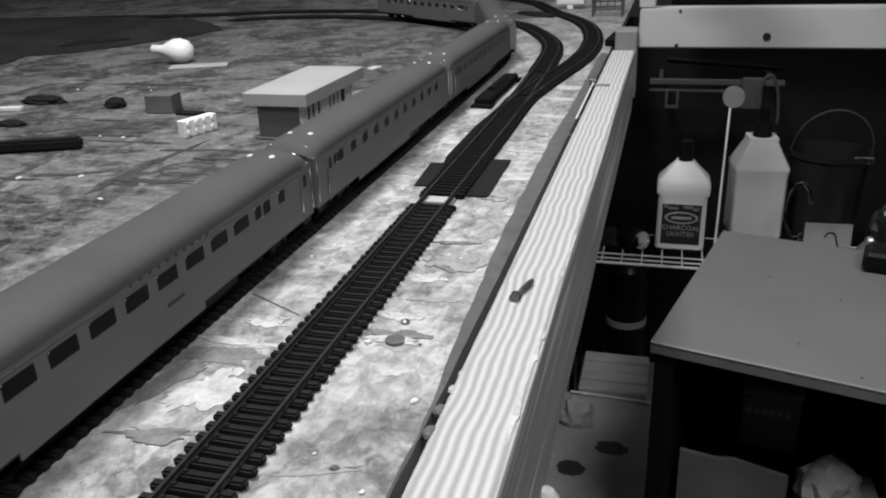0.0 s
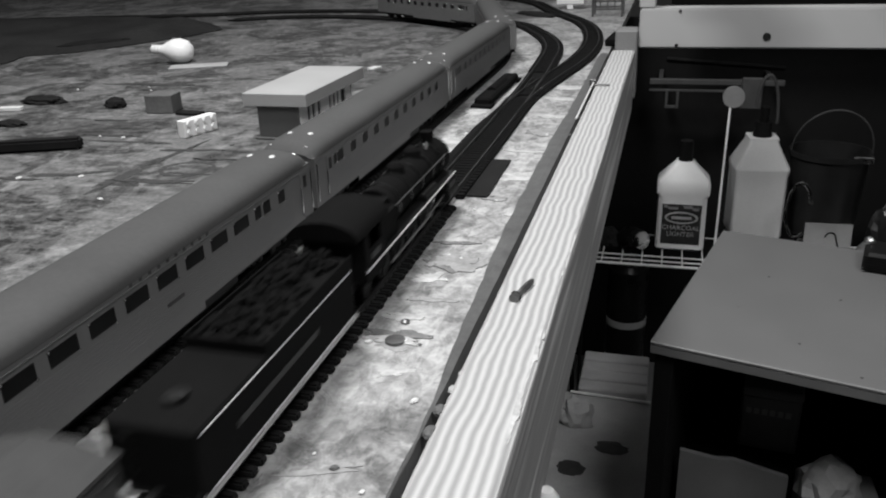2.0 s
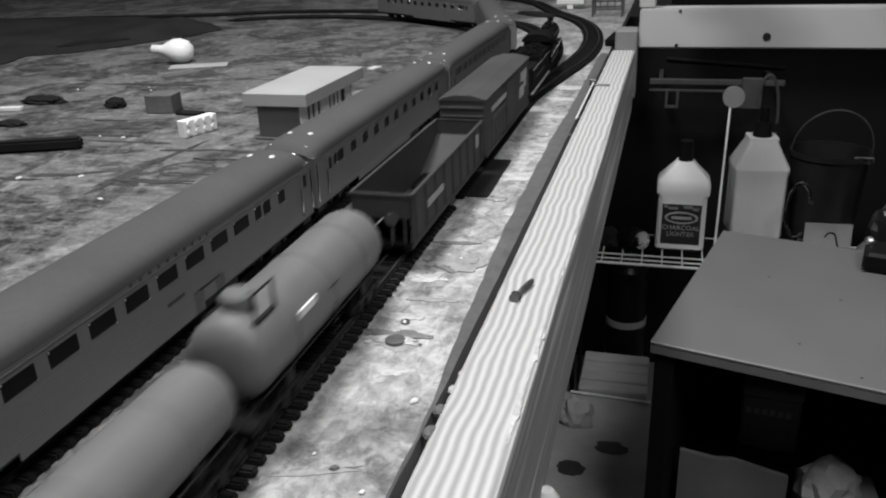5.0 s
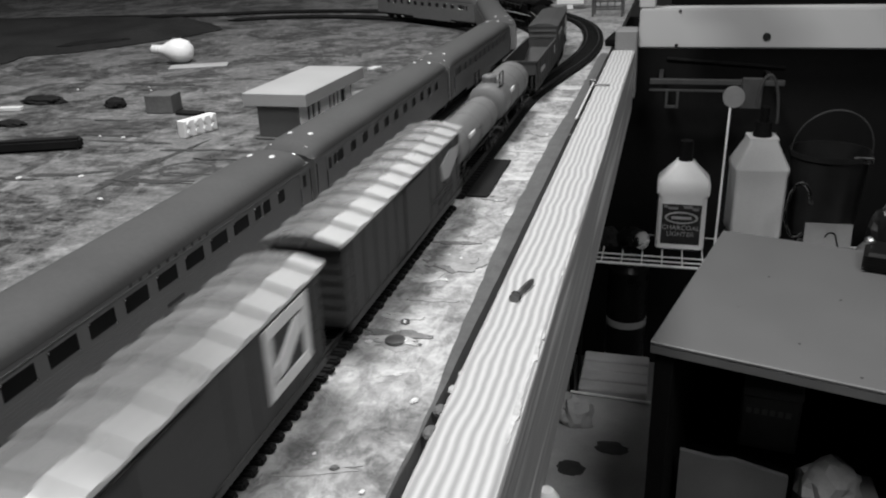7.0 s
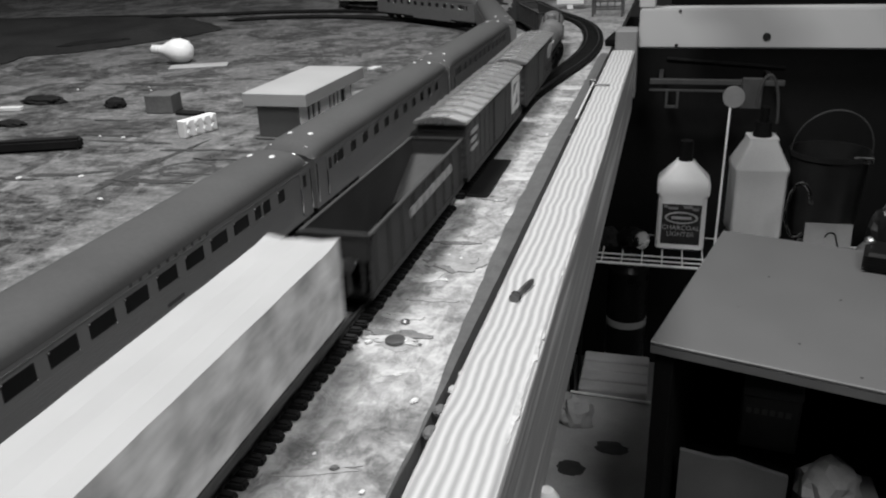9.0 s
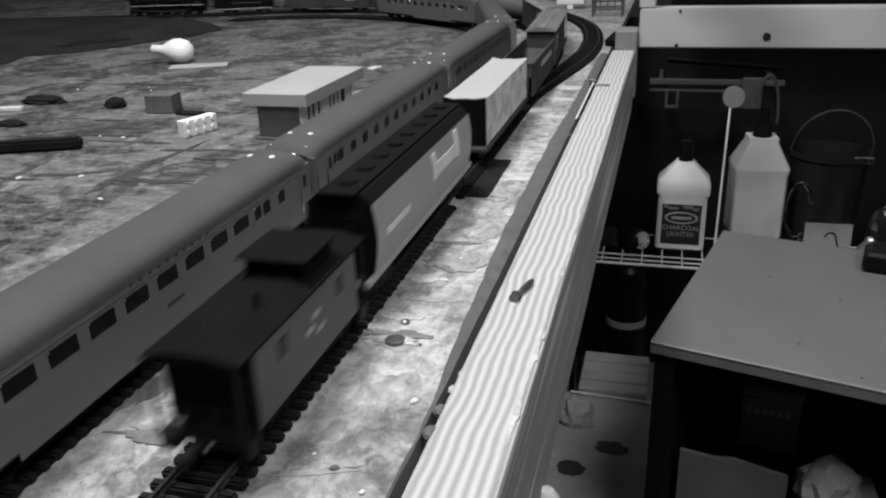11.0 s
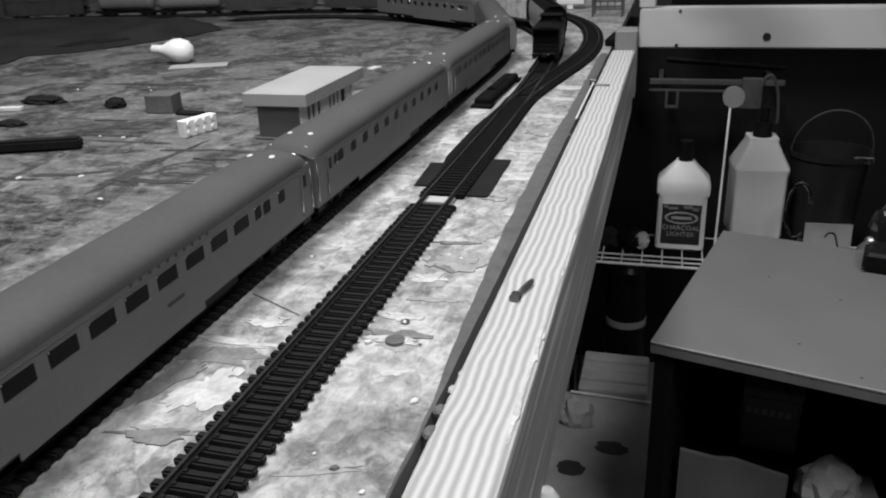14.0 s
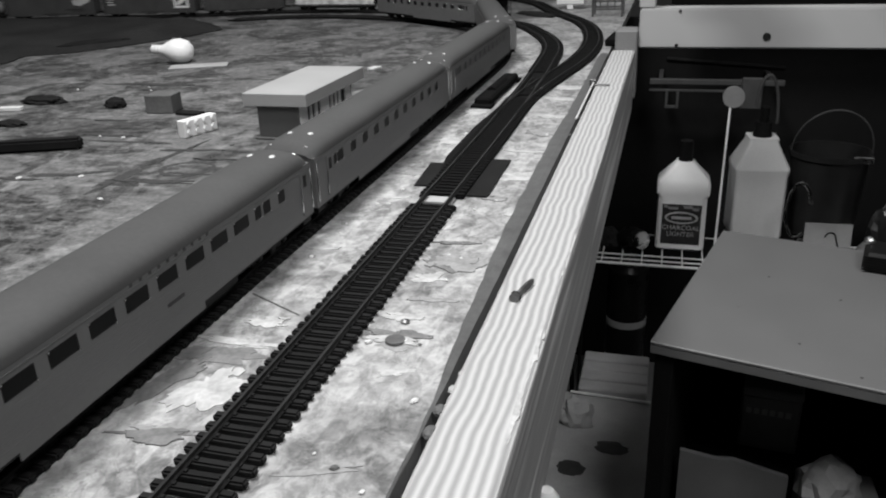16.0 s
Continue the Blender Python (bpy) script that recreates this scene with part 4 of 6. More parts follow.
def flatcar(L):
    """Flat car under a wrapped lumber load."""
    c = thing("lumber_flatcar", pose(0, 0, 0), "flat car with a white wrapped lumber load", "flat car", "moving freight train")
    H, hw = L / 2, 0.0165
    part("deck", boxed(-hw, hw, -H, H, 0.0085, 0.0118, 0.0004), HOP_PAINT, c)
    bm = bmesh.new()
    z0, z1, h = 0.0125, 0.0465, H - 0.005
    k = 22
    rows = []
    for i in range(k + 1):
        y = -h + 2 * h * i / k
        w = 0.0005 * noise.noise(Vector((y * 60, 2, 0)))
        dip = 0.0010 * (1 - abs(2 * i / k - 1))
        flare = 0.0012 * max(0, abs(2 * i / k - 1) - 0.9) * 10
        rows.append([(-hw + 0.0006 - w, y, z1 + flare), (-0.008, y, z1 - 0.0002 + w - dip), (0.0, y, z1 + 0.0002 - dip), (0.008, y, z1 - 0.0002 - w - dip), (hw - 0.0006 + w, y, z1 + flare),
                     (hw - 0.0003 + w, y, (z0 + z1) / 2 + 0.006), (hw - 0.0008, y, z0), (-hw + 0.0008, y, z0), (-hw + 0.0003 - w, y, (z0 + z1) / 2 + 0.006)])
    vs = [[bm.verts.new(p) for p in r] for r in rows]
    n = len(vs[0])
    for a, b in zip(vs, vs[1:]):
        for i in range(n):
            bm.faces.new((a[i], a[(i + 1) % n], b[(i + 1) % n], b[i]))
    bm.faces.new(vs[0][::-1]), bm.faces.new(vs[-1])
    ob = part("lumber_load", bm, WRAP, c, "white paper-wrapped lumber load")
    ob.data.materials.append(LUMBER)
    ob.data.materials.append(BLACK_MATT)
    for p in ob.data.polygons:
        if abs(p.normal.x) > 0.6:
            p.material_index = 1
        # rear end of the wrap coloured black for the shade on it
        if p.normal.y < -0.7:
            p.material_index = 2
    bm = bmesh.new()
    for y in np.linspace(-h + 0.02, h - 0.02, 5):
        box(bm, -hw - 0.0002, hw + 0.0002, y - 0.0004, y + 0.0004, 0.0118, 0.0126)
    part("dunnage", bm, DARK_WOOD, c)
    for sx in (-1, 1):
        for i in range(9):
            y = -H + 0.012 + (L - 0.024) * i / 8
            part("stake_pocket", boxed(*sorted((sx * hw, sx * (hw + 0.0008))), y - 0.001, y + 0.001, 0.0088, 0.0114, 0.0002), HOP_PAINT, c)
    bm = bmesh.new()
    box(bm, -0.009, 0.009, -H + 0.03, H - 0.03, 0.0045, 0.0085, 0.001)
    part("underframe", bm, BLACK, c)
    for y in (-H + 0.026, H - 0.026):
        truck(c, y, WHEEL, TRUCK, 0.0098)
    coupler(c, H, 1), coupler(c, -H, -1)
    return c


def covered_hopper(L, top):
    """Round-sided covered hopper with a dark roof and ends."""
    c = thing("covered_hopper", pose(0, 0, 0), "pale round-sided covered hopper with a dark roof", "hopper car", "moving freight train")
    H, hw, z0 = L / 2, 0.0172, 0.0135
    side = []
    for i in range(11):
        u = i / 10
        side.append((hw * (0.80 + 0.20 * math.sin(math.pi * (0.06 + 0.80 * u))), z0 + (top - 0.006 - z0) * u))
    prof = side + [(hw * 0.60, top - 0.0015), (-hw * 0.60, top - 0.0015)] + [(-x, z) for x, z in side[::-1]]
    bm = bmesh.new()
    extrude(bm, prof, -H + 0.008, H - 0.008)
    ob = part("body", bm, COV_PAINT, c)
    ob.data.materials.append(BLACK_MATT)
    for p in ob.data.polygons:
        if abs(p.normal.y) > 0.7 or p.normal.z > 0.55:
            p.material_index = 1
    part("sill", boxed(-0.0150, 0.0150, -H, H, 0.0105, 0.0138, 0.0004), COV_PAINT, c)
    bm = bmesh.new()
    box(bm, -0.009, 0.009, -H + 0.004, H - 0.004, top - 0.0012, top, 0.0003)
    for i in range(8):
        y = -H + 0.02 + (L - 0.04) * i / 7
        rod(bm, (0, y, top - 0.0005), (0, y, top + 0.0012), 0.0045, 12)
    part("running_board", bm, BLACK_MATT, c, "black roof walk with hatches")
    for sy in (-1, 1):
        bm = bmesh.new()
        box(bm, -0.013, 0.013, *sorted((sy * (H - 0.0075), sy * (H - 0.0005))), 0.0138, 0.0142)
        for x in (-0.013, 0.013):
            rod(bm, (x, sy * (H - 0.001), 0.013), (x, sy * (H - 0.003), top - 0.004), 0.0006, 6)
        for i in range(7):
            z = 0.017 + i * 0.0045
            rod(bm, (0.006, sy * (H - 0.002), z), (0.013, sy * (H - 0.002), z), 0.0004, 6)
        part("end_frame", bm, BLACK_MATT, c)
    bm = bmesh.new()
    for y in (-0.055, 0.0, 0.055):
        bmesh.ops.create_cone(bm, cap_ends=True, segments=4, radius1=0.007, radius2=0.021, depth=0.009, matrix=Matrix.Translation((0, y, 0.0062)) @ Matrix.Rotation(radians(45), 4, "Z"))
    part("discharge_chute", bm, BLACK, c)

    def on_side(y0, y1, u0, u1, name, lab, mat):
        bm = bmesh.new()
        xs = [hw * (0.80 + 0.20 * math.sin(math.pi * (0.06 + 0.80 * u))) + 0.0003 for u in (u0, (u0 + u1) / 2, u1)]
        zs = [z0 + (top - 0.006 - z0) * u for u in (u0, (u0 + u1) / 2, u1)]
        for a in (0, 1):
            v = [bm.verts.new(p) for p in ((xs[a], y0, zs[a]), (xs[a], y1, zs[a]), (xs[a + 1], y1, zs[a + 1]), (xs[a + 1], y0, zs[a + 1]))]
            bm.faces.new(v)
        g = bmesh.ops.extrude_face_region(bm, geom=bm.faces[:])
        bmesh.ops.translate(bm, verts=[q for q in g["geom"] if isinstance(q, bmesh.types.BMVert)], vec=(0.0004, 0, 0))
        part(name, bm, mat, c, lab)
    on_side(0.000, 0.0085, 0.50, 0.92, "emblem", "white block emblem", WHITE_PAINT)
    on_side(0.009, 0.048, 0.53, 0.75, "emblem", "white block emblem", WHITE_PAINT)
    on_side(0.0485, 0.058, 0.50, 0.95, "emblem", "white block emblem", WHITE_PAINT)
    on_side(-0.080, -0.045, 0.46, 0.56, "lettering", "pale lettering bar", WHITE_PAINT)
    for y in (-H + 0.024, H - 0.024):
        truck(c, y, WHEEL, TRUCK, 0.0098)
    coupler(c, H, 1), coupler(c, -H, -1)
    return c


def caboose(L):
    c = thing("caboose", pose(0, 0, 0), "dark caboose with lighter sides and open end platforms", "caboose", "moving freight train")
    H, hw, zb = L / 2, 0.0165, 0.0095
    hb = H - 0.009
    ze, zt = 0.0385, 0.0415
    bm = bmesh.new()
    box(bm, -hw + 0.0004, hw - 0.0004, -hb, hb, zb, ze, 0.0003)
    part("body", bm, BLACK_MATT, c)
    for sx in (-1, 1):
        s = part("side_panel", boxed(*sorted((sx * hw, sx * (hw - 0.0005))), -hb + 0.002, hb - 0.002, zb, ze - 0.0012, 0.0002), CAB_PAINT, c, "lighter grey side panel")
        for y in (-0.028, 0.024):
            part("window", boxed(*sorted((sx * (hw - 0.0002), sx * (hw + 0.0004))), y, y + 0.007, 0.026, 0.033, 0.0002), GLASS_DARK, s)
        bm = bmesh.new()
        for k, (dy, dz) in enumerate(((-0.006, 0.0), (0.0, 0.004), (0.003, -0.003))):
            box(bm, *sorted((sx * hw, sx * (hw + 0.0005))), dy, dy + 0.006, 0.0235 + dz, 0.0255 + dz)
        part("emblem", bm, LOGO_GREY, s, "pale star-like emblem")
    bm = bmesh.new()
    extrude(bm, [(-hw - 0.001, ze - 0.0004), (hw + 0.001, ze - 0.0004), (hw + 0.001, ze + 0.0006), (0.007, zt), (-0.007, zt), (-hw - 0.001, ze + 0.0006)], -H, H)
    part("roof", bm, BLACK_MATT, c)
    cu = part("cupola", boxed(-0.0125, 0.0125, 0.006, 0.032, zt - 0.002, zt + 0.0065, 0.0005), BLACK_MATT, c)
    part("cupola_roof", boxed(-0.0145, 0.0145, 0.003, 0.035, zt + 0.0065, zt + 0.0078, 0.0005), BLACK_MATT, cu)
    bm = bmesh.new()
    rod(bm, (0.006, -0.02, zt - 0.001), (0.006, -0.02, zt + 0.006), 0.0012, 10)
    part("smoke_jack", bm, BLACK, c)
    for sy in (-1, 1):
        bm = bmesh.new()
        box(bm, -hw, hw, *sorted((sy * hb, sy * H)), zb - 0.001, zb, 0.0003)
        for x in (-0.0145, -0.005, 0.005, 0.0145):
            rod(bm, (x, sy * (H - 0.0008), zb), (x, sy * (H - 0.0008), zb + 0.011), 0.0004, 6)
        for z in (zb + 0.0055, zb + 0.011):
            rod(bm, (-0.0145, sy * (H - 0.0008), z), (0.0145, sy * (H - 0.0008), z), 0.0004, 6)
        for sx in (-1, 1):
            rod(bm, (sx * 0.0155, sy * (H - 0.0008), zb), (sx * 0.0155, sy * (H - 0.0008), ze), 0.0006, 6)
            box(bm, *sorted((sx * 0.0165, sx * 0.012)), *sorted((sy * hb, sy * (H - 0.001))), 0.003, 0.0085, 0.0003)
        part("platform", bm, BLACK, c)
    bm = bmesh.new()
    ball(bm, (0.003, -H - 0.001, 0.0085), 0.0012, 8, 6)
    part("marker", bm, STEEL, c)
    bm = bmesh.new()
    box(bm, -0.009, 0.009, -hb, hb, 0.0050, zb, 0.0005)
    part("underframe", bm, BLACK, c)
    for y in (-H + 0.025, H - 0.025):
        truck(c, y, WHEEL, TRUCK, 0.0088)
    coupler(c, H, 1), coupler(c, -H, -1)
    return c


def steam_locomotive():
    c = thing("steam_locomotive", pose(0, 0, 0), "black steam locomotive with a bright running-board edge", "locomotive", "moving freight train")
    # length 0.185, front at +0.0925
    bm = bmesh.new()
    zc, r = 0.0305, 0.0118
    rod(bm, (0, -0.030, zc), (0, 0.066, zc), r, 28, r * 0.92)
    rod(bm, (0, 0.066, zc), (0, 0.084, zc), r * 0.98, 28)
    part("boiler", bm, BLACK_MATT, c, smooth=True)
    for y in (-0.02, 0.0, 0.02, 0.042, 0.062):
        bm = bmesh.new()
        rod(bm, (0, y, zc), (0, y + 0.0012, zc), r * 1.03, 28)
        part("boiler_band", bm, BLACK, c)
    bm = bmesh.new()
    rod(bm, (0, 0.084, zc), (0, 0.0856, zc), r * 0.86, 24)
    rod(bm, (0, 0.0856, zc), (0, 0.0875, zc), r * 0.40, 16)
    part("smokebox_front", bm, BLACK, c, smooth=True)
    bm = bmesh.new()
    rod(bm, (0, 0.072, zc + 0.010), (0, 0.072, zc + 0.0185), 0.0036, 16, 0.0042)
    part("chimney", bm, BLACK_MATT, c)
    for y, h in ((0.040, 0.0165), (0.008, 0.0160)):
        bm = bmesh.new()
        lathe(bm, [(0.0062, 0.009), (0.0052, 0.012), (0.0050, h - 0.002), (0.0030, h), (0.0005, h + 0.0004)], 16, (0, y, zc))
        part("dome", bm, BLACK_MATT, c, smooth=True)
    bm = bmesh.new()
    rod(bm, (0, 0.0865, zc + 0.0045), (0, 0.0915, zc + 0.0045), 0.0030, 14)
    h = part("headlight", bm, BLACK, c)
    bm = bmesh.new()
    rod(bm, (0, 0.0915, zc + 0.0045), (0, 0.0921, zc + 0.0045), 0.0026, 14)
    part("lens", bm, CHROME, h)
    bm = bmesh.new()
    rod(bm, (0.004, 0.055, zc + 0.0115), (0.004, 0.055, zc + 0.0150), 0.0014, 10)
    part("bell", bm, STEEL, c)
    # firebox and cab
    bm = bmesh.new()
    box(bm, -0.0135, 0.0135, -0.058, -0.028, 0.0150, 0.0400, 0.004, seg=3)
    part("firebox", bm, BLACK_MATT, c)
    for sx in (-1, 1):
        bm = bmesh.new()
        box(bm, *sorted((sx * 0.0158, sx * 0.0150)), -0.086, -0.058, 0.0145, 0.0300)
        box(bm, *sorted((sx * 0.0158, sx * 0.0150)), -0.086, -0.080, 0.0300, 0.0400)
        box(bm, *sorted((sx * 0.0158, sx * 0.0150)), -0.064, -0.058, 0.0300, 0.0400)
        part("cab_side", bm, BLACK_MATT, c)
    part("cab_front", boxed(-0.0150, 0.0150, -0.0588, -0.058, 0.0145, 0.0420), BLACK_MATT, c)
    part("cab_rear", boxed(-0.0150, 0.0150, -0.0855, -0.0848, 0.0145, 0.0405), BLACK_MATT, c)
    bm = bmesh.new()
    n = 14
    prof = [(0.0172 * math.cos(math.pi * i / n), 0.0400 + 0.0085 * math.sin(math.pi * i / n)) for i in range(n + 1)]
    extrude(bm, prof, -0.097, -0.054)
    part("cab_roof", bm, BLACK_MATT, c, smooth=True)
    # running board with bright edge
    for sx in (-1, 1):
        part("running_board", boxed(*sorted((sx * 0.0162, sx * 0.0085)), -0.058, 0.078, 0.0206, 0.0216, 0.0002), BLACK, c)
        part("edge_stripe", boxed(*sorted((sx * 0.0162, sx * 0.0166)), -0.086, 0.078, 0.0208, 0.0217), WHITE_PAINT, c, "white painted running-board edge")
        bm = bmesh.new()
        for k in range(6):
            y = -0.046 + 0.022 * k
            rod(bm, (sx * 0.0125, y, zc - 0.001), (sx * 0.0125, y, zc + 0.0045), 0.0003, 6)
        rod(bm, (sx * 0.0125, -0.05, zc + 0.0045), (sx * 0.0125, 0.07, zc + 0.0045), 0.00035, 6)
        part("handrail", bm, NAIL_STEEL, c)
        part("number_plate", boxed(*sorted((sx * 0.0158, sx * 0.0161)), -0.078, -0.066, 0.0245, 0.0275), BOX_GREY, c, "pale lettering bar")
        bm = bmesh.new()
        rod(bm, (sx * 0.0125, 0.060, 0.0105), (sx * 0.0125, 0.080, 0.0105), 0.0048, 16)
        box(bm, *sorted((sx * 0.0165, sx * 0.009)), 0.061, 0.079, 0.0130, 0.0190, 0.0012)
        part("cylinder", bm, BLACK, c)
        bm = bmesh.new()
        rod(bm, (sx * 0.0125, 0.015, zc - 0.0075), (sx * 0.0125, 0.040, zc - 0.0075), 0.0030, 12)
        part("air_tank", bm, BLACK, c)
        bm = bmesh.new()
        rod(bm, (sx * 0.0130, 0.022, 0.0100), (sx * 0.0130, 0.062, 0.0105), 0.0007, 6)
        box(bm, sx * 0.0132 - 0.0004, sx * 0.0132 + 0.0004, -0.044, 0.030, 0.0078, 0.0094, 0.0002)
        part("side_rod", bm, NAIL_STEEL, c)
    # frame, pilot
    bm = bmesh.new()
    box(bm, -0.006, 0.006, -0.086, 0.078, 0.006, 0.0195, 0.0008)
    box(bm, -0.0145, 0.0145, 0.078, 0.0835, 0.0085, 0.0205, 0.0005)
    part("frame", bm, BLACK, c)
    bm = bmesh.new()
    for k in range(-6, 7):
        rod(bm, (k * 0.0020, 0.0835, 0.0105), (k * 0.0017, 0.0925 - 0.0008 * abs(k), 0.0015), 0.0006, 6)
    box(bm, -0.013, 0.013, 0.0830, 0.0850, 0.009, 0.011)
    part("pilot", bm, BLACK, c)
    bm = bmesh.new()
    rod(bm, (-0.0008, 0, 0), (0.0010, 0, 0), 0.0102, 22)
    rod(bm, (0.0010, 0, 0), (0.0016, 0, 0), 0.0108, 22)
    box(bm, -0.0014, -0.0006, -0.006, 0.006, 0.0030, 0.0085, 0.0004)
    rod(bm, (-0.0024, 0, -0.005), (-0.0006, 0, -0.005), 0.0012, 8)
    for k in range(10):
        a = 2 * math.pi * k / 10
        rod(bm, (-0.0011, 0.0025 * math.cos(a), 0.0025 * math.sin(a)), (-0.0011, 0.0085 * math.cos(a), 0.0085 * math.sin(a)), 0.0005, 5)
    drv = mesh_of(bm, "driving_wheel", BLACK)
    for y in (-0.044, -0.0195, 0.005, 0.030):
        for sx in (-1, 1):
            DRIVERS.append((part("driving_wheel", drv, None, c), sx, y))
    for y in (0.048, 0.086 - 0.016):
        for sx in (-1, 1):
            part("pilot_wheel", WHEEL, None, c, m=pose(sx * 0.0081, y - 0.002, 0.0056, 0, 0, 180 if sx > 0 else 0))
    for sx in (-1, 1):
        part("trailing_wheel", WHEEL, None, c, m=pose(sx * 0.0081, -0.070, 0.0056, 0, 0, 180 if sx > 0 else 0))
    return c


def tender():
    c = thing("tender", pose(0, 0, 0), "black coal tender with white pinstripes", "tender", "moving freight train")
    H, F, hw, zb, zt = 0.058, 0.070, 0.0165, 0.0085, 0.0325
    part("body", boxed(-hw, hw, -H, F, zb, zt, 0.0008), BLACK_MATT, c)
    for sx in (-1, 1):
        part("bunker_side", boxed(*sorted((sx * hw, sx * (hw - 0.0008))), -0.010, F, zt - 0.001, zt + 0.0050, 0.0003), BLACK_MATT, c)
    part("bulkhead", boxed(-hw, hw, -0.011, -0.010, zt - 0.001, zt + 0.0050, 0.0003), BLACK_MATT, c)
    part("fall_plate", boxed(-0.011, 0.011, F - 0.001, F + 0.011, 0.0150, 0.0158), BLACK_MATT, c)
    bm = bmesh.new()
    for k in range(150):
        x, y = random.uniform(-0.0135, 0.0135), random.uniform(-0.008, F - 0.003)
        z = zt + 0.0035 + 0.0045 * (1 - abs(x) / 0.015)
        bmesh.ops.create_icosphere(bm, subdivisions=1, radius=random.uniform(0.0012, 0.0022), matrix=Matrix.Translation((x, y, z)))
    box(bm, -0.0145, 0.0145, -0.009, F - 0.001, zt - 0.0005, zt + 0.0035)
    part("coal", bm, BLACK_MATT, c)
    bm = bmesh.new()
    lathe(bm, [(0.004, 0), (0.004, 0.002), (0.001, 0.0024)], 14, (0, -H + 0.016, zt))
    part("water_hatch", bm, BLACK, c)
    for sx in (-1, 1):
        bm = bmesh.new()
        x0, x1 = sorted((sx * hw, sx * (hw + 0.0003)))
        for z in (zb + 0.0005, zt - 0.0020):
            box(bm, x0, x1, -H + 0.003, F - 0.003, z, z + 0.0005)
        part("stripe", bm, WHITE_PAINT, c, "thin white stripe")
        part("lettering", boxed(x0, x1, -0.034, 0.030, 0.0195, 0.0218), BOX_GREY, c, "faded lettering bar")
        bm = bmesh.new()
        box(bm, *sorted((sx * (hw + 0.0006), sx * (hw - 0.002))), -H - 0.001, F + 0.001, zb - 0.0014, zb - 0.0002)
        part("sill", bm, LOGO_GREY, c, "worn bright sill")
    bm = bmesh.new()
    for k in range(6):
        rod(bm, (-0.011, -H - 0.0008, zb + 0.003 + 0.0035 * k), (-0.006, -H - 0.0008, zb + 0.003 + 0.0035 * k), 0.0003, 6)
    part("ladder", bm, BLACK, c)
    bm = bmesh.new()
    box(bm, -0.012, 0.012, -H, H, 0.0055, zb, 0.0004)
    part("underframe", bm, BLACK, c)
    for y in (-0.036, 0.036):
        truck(c, y, WHEEL, TRUCK, 0.0098)
    coupler(c, -H, -1)
    return c


# each car: its place along the train (middle), and half its wheelbase
def train():
    cars = []
    cars.append((steam_locomotive(), 0.9400, 0.043))
    cars.append((tender(), 0.7730, 0.034))
    for car, u, half in cars:
        car.scale = (0.957, 0.957, 0.957)
    cars.append((boxcar(0.190, 0.0502, BOX_GREY, BOX_GREY, "boxcar", "faded grey boxcar with pale lettering", emblem_stripe), 0.5900, 0.069))
    m = [(-0.057 + 0.0085 * k, -0.0505 + 0.0085 * k, 0.020, 0.0235) for k in range(4)] + [(0.059, 0.066, 0.022, 0.030)]
    cars.append((hopper(0.166, 0.0352, "open_hopper", "dark open hopper car, empty, with sloping floor", m), 0.4010, 0.057))
    cars.append((tank_car(0.132, 0.0162, "pale grey tank car with a domed top and black platform", -0.046), 0.2170, 0.043))
    cars.append((tank_car(0.141, 0.0135, "plain pale grey tank car of smaller diameter", 0.0), 0.0795, 0.049))
    cars.append((boxcar(0.192, 0.0475, BOX_DARK, SILVER_ROOF, "silver_roof_boxcar", "dark boxcar with silver ribbed roof and shield emblem", emblem_shield), -0.0935, 0.072))
    cars.append((boxcar(0.203, 0.0475, BOX_DARK, SILVER_ROOF, "silver_roof_boxcar", "dark boxcar with silver ribbed roof and square emblem", emblem_square), -0.3170, 0.074))
    m = [(0.046 - 0.012 * k, 0.0545 - 0.012 * k, 0.0250, 0.0298) for k in range(7)]
    cars.append((hopper(0.168, 0.0372, "open_hopper", "dark open hopper car with a row of pale letters", m), -0.5170, 0.059))
    cars.append((flatcar(0.187), -0.7210, 0.069))
    cars.append((covered_hopper(0.200, 0.0540), -0.9540, 0.074))
    cars.append((caboose(0.111), -1.1180, 0.031))
    return cars


def train_at(t):
    """How far the silver-roofed boxcar's front has come along the line: a train slowly gathering speed."""
    return float(np.interp(t, [0, 0.5, 1.0, 1.5, 2.0, 4.0, 6.3, 7.0, 8.0, 9.0, 11.3, 11.5, 12.0, 12.5, 13.0, 14.0, 15.0, 16.0],
                           [-1.03, -0.895, -0.778, -0.651, -0.553, -0.155, 0.318, 0.4675, 0.687, 0.908, 1.430, 1.479, 1.612, 1.752, 1.889, 2.175, 2.442, 2.655]))


def motions():
    steps = [0.5 * i for i in range(33)]
    for car, u, half in CARS:
        walk(car, [(t, MAIN.place(train_at(t) + u, half)) for t in steps])
    turns = [i / 30 for i in range(481)]
    for ob, sx, y in DRIVERS:
        base = pose(sx * 0.0081, y, 0.0102, 0, 0, 180 if sx > 0 else 0)
        walk(ob, [(t, base @ Matrix.Rotation(sx * (train_at(t) - train_at(0)) / 0.0102, 4, "X")) for t in turns])


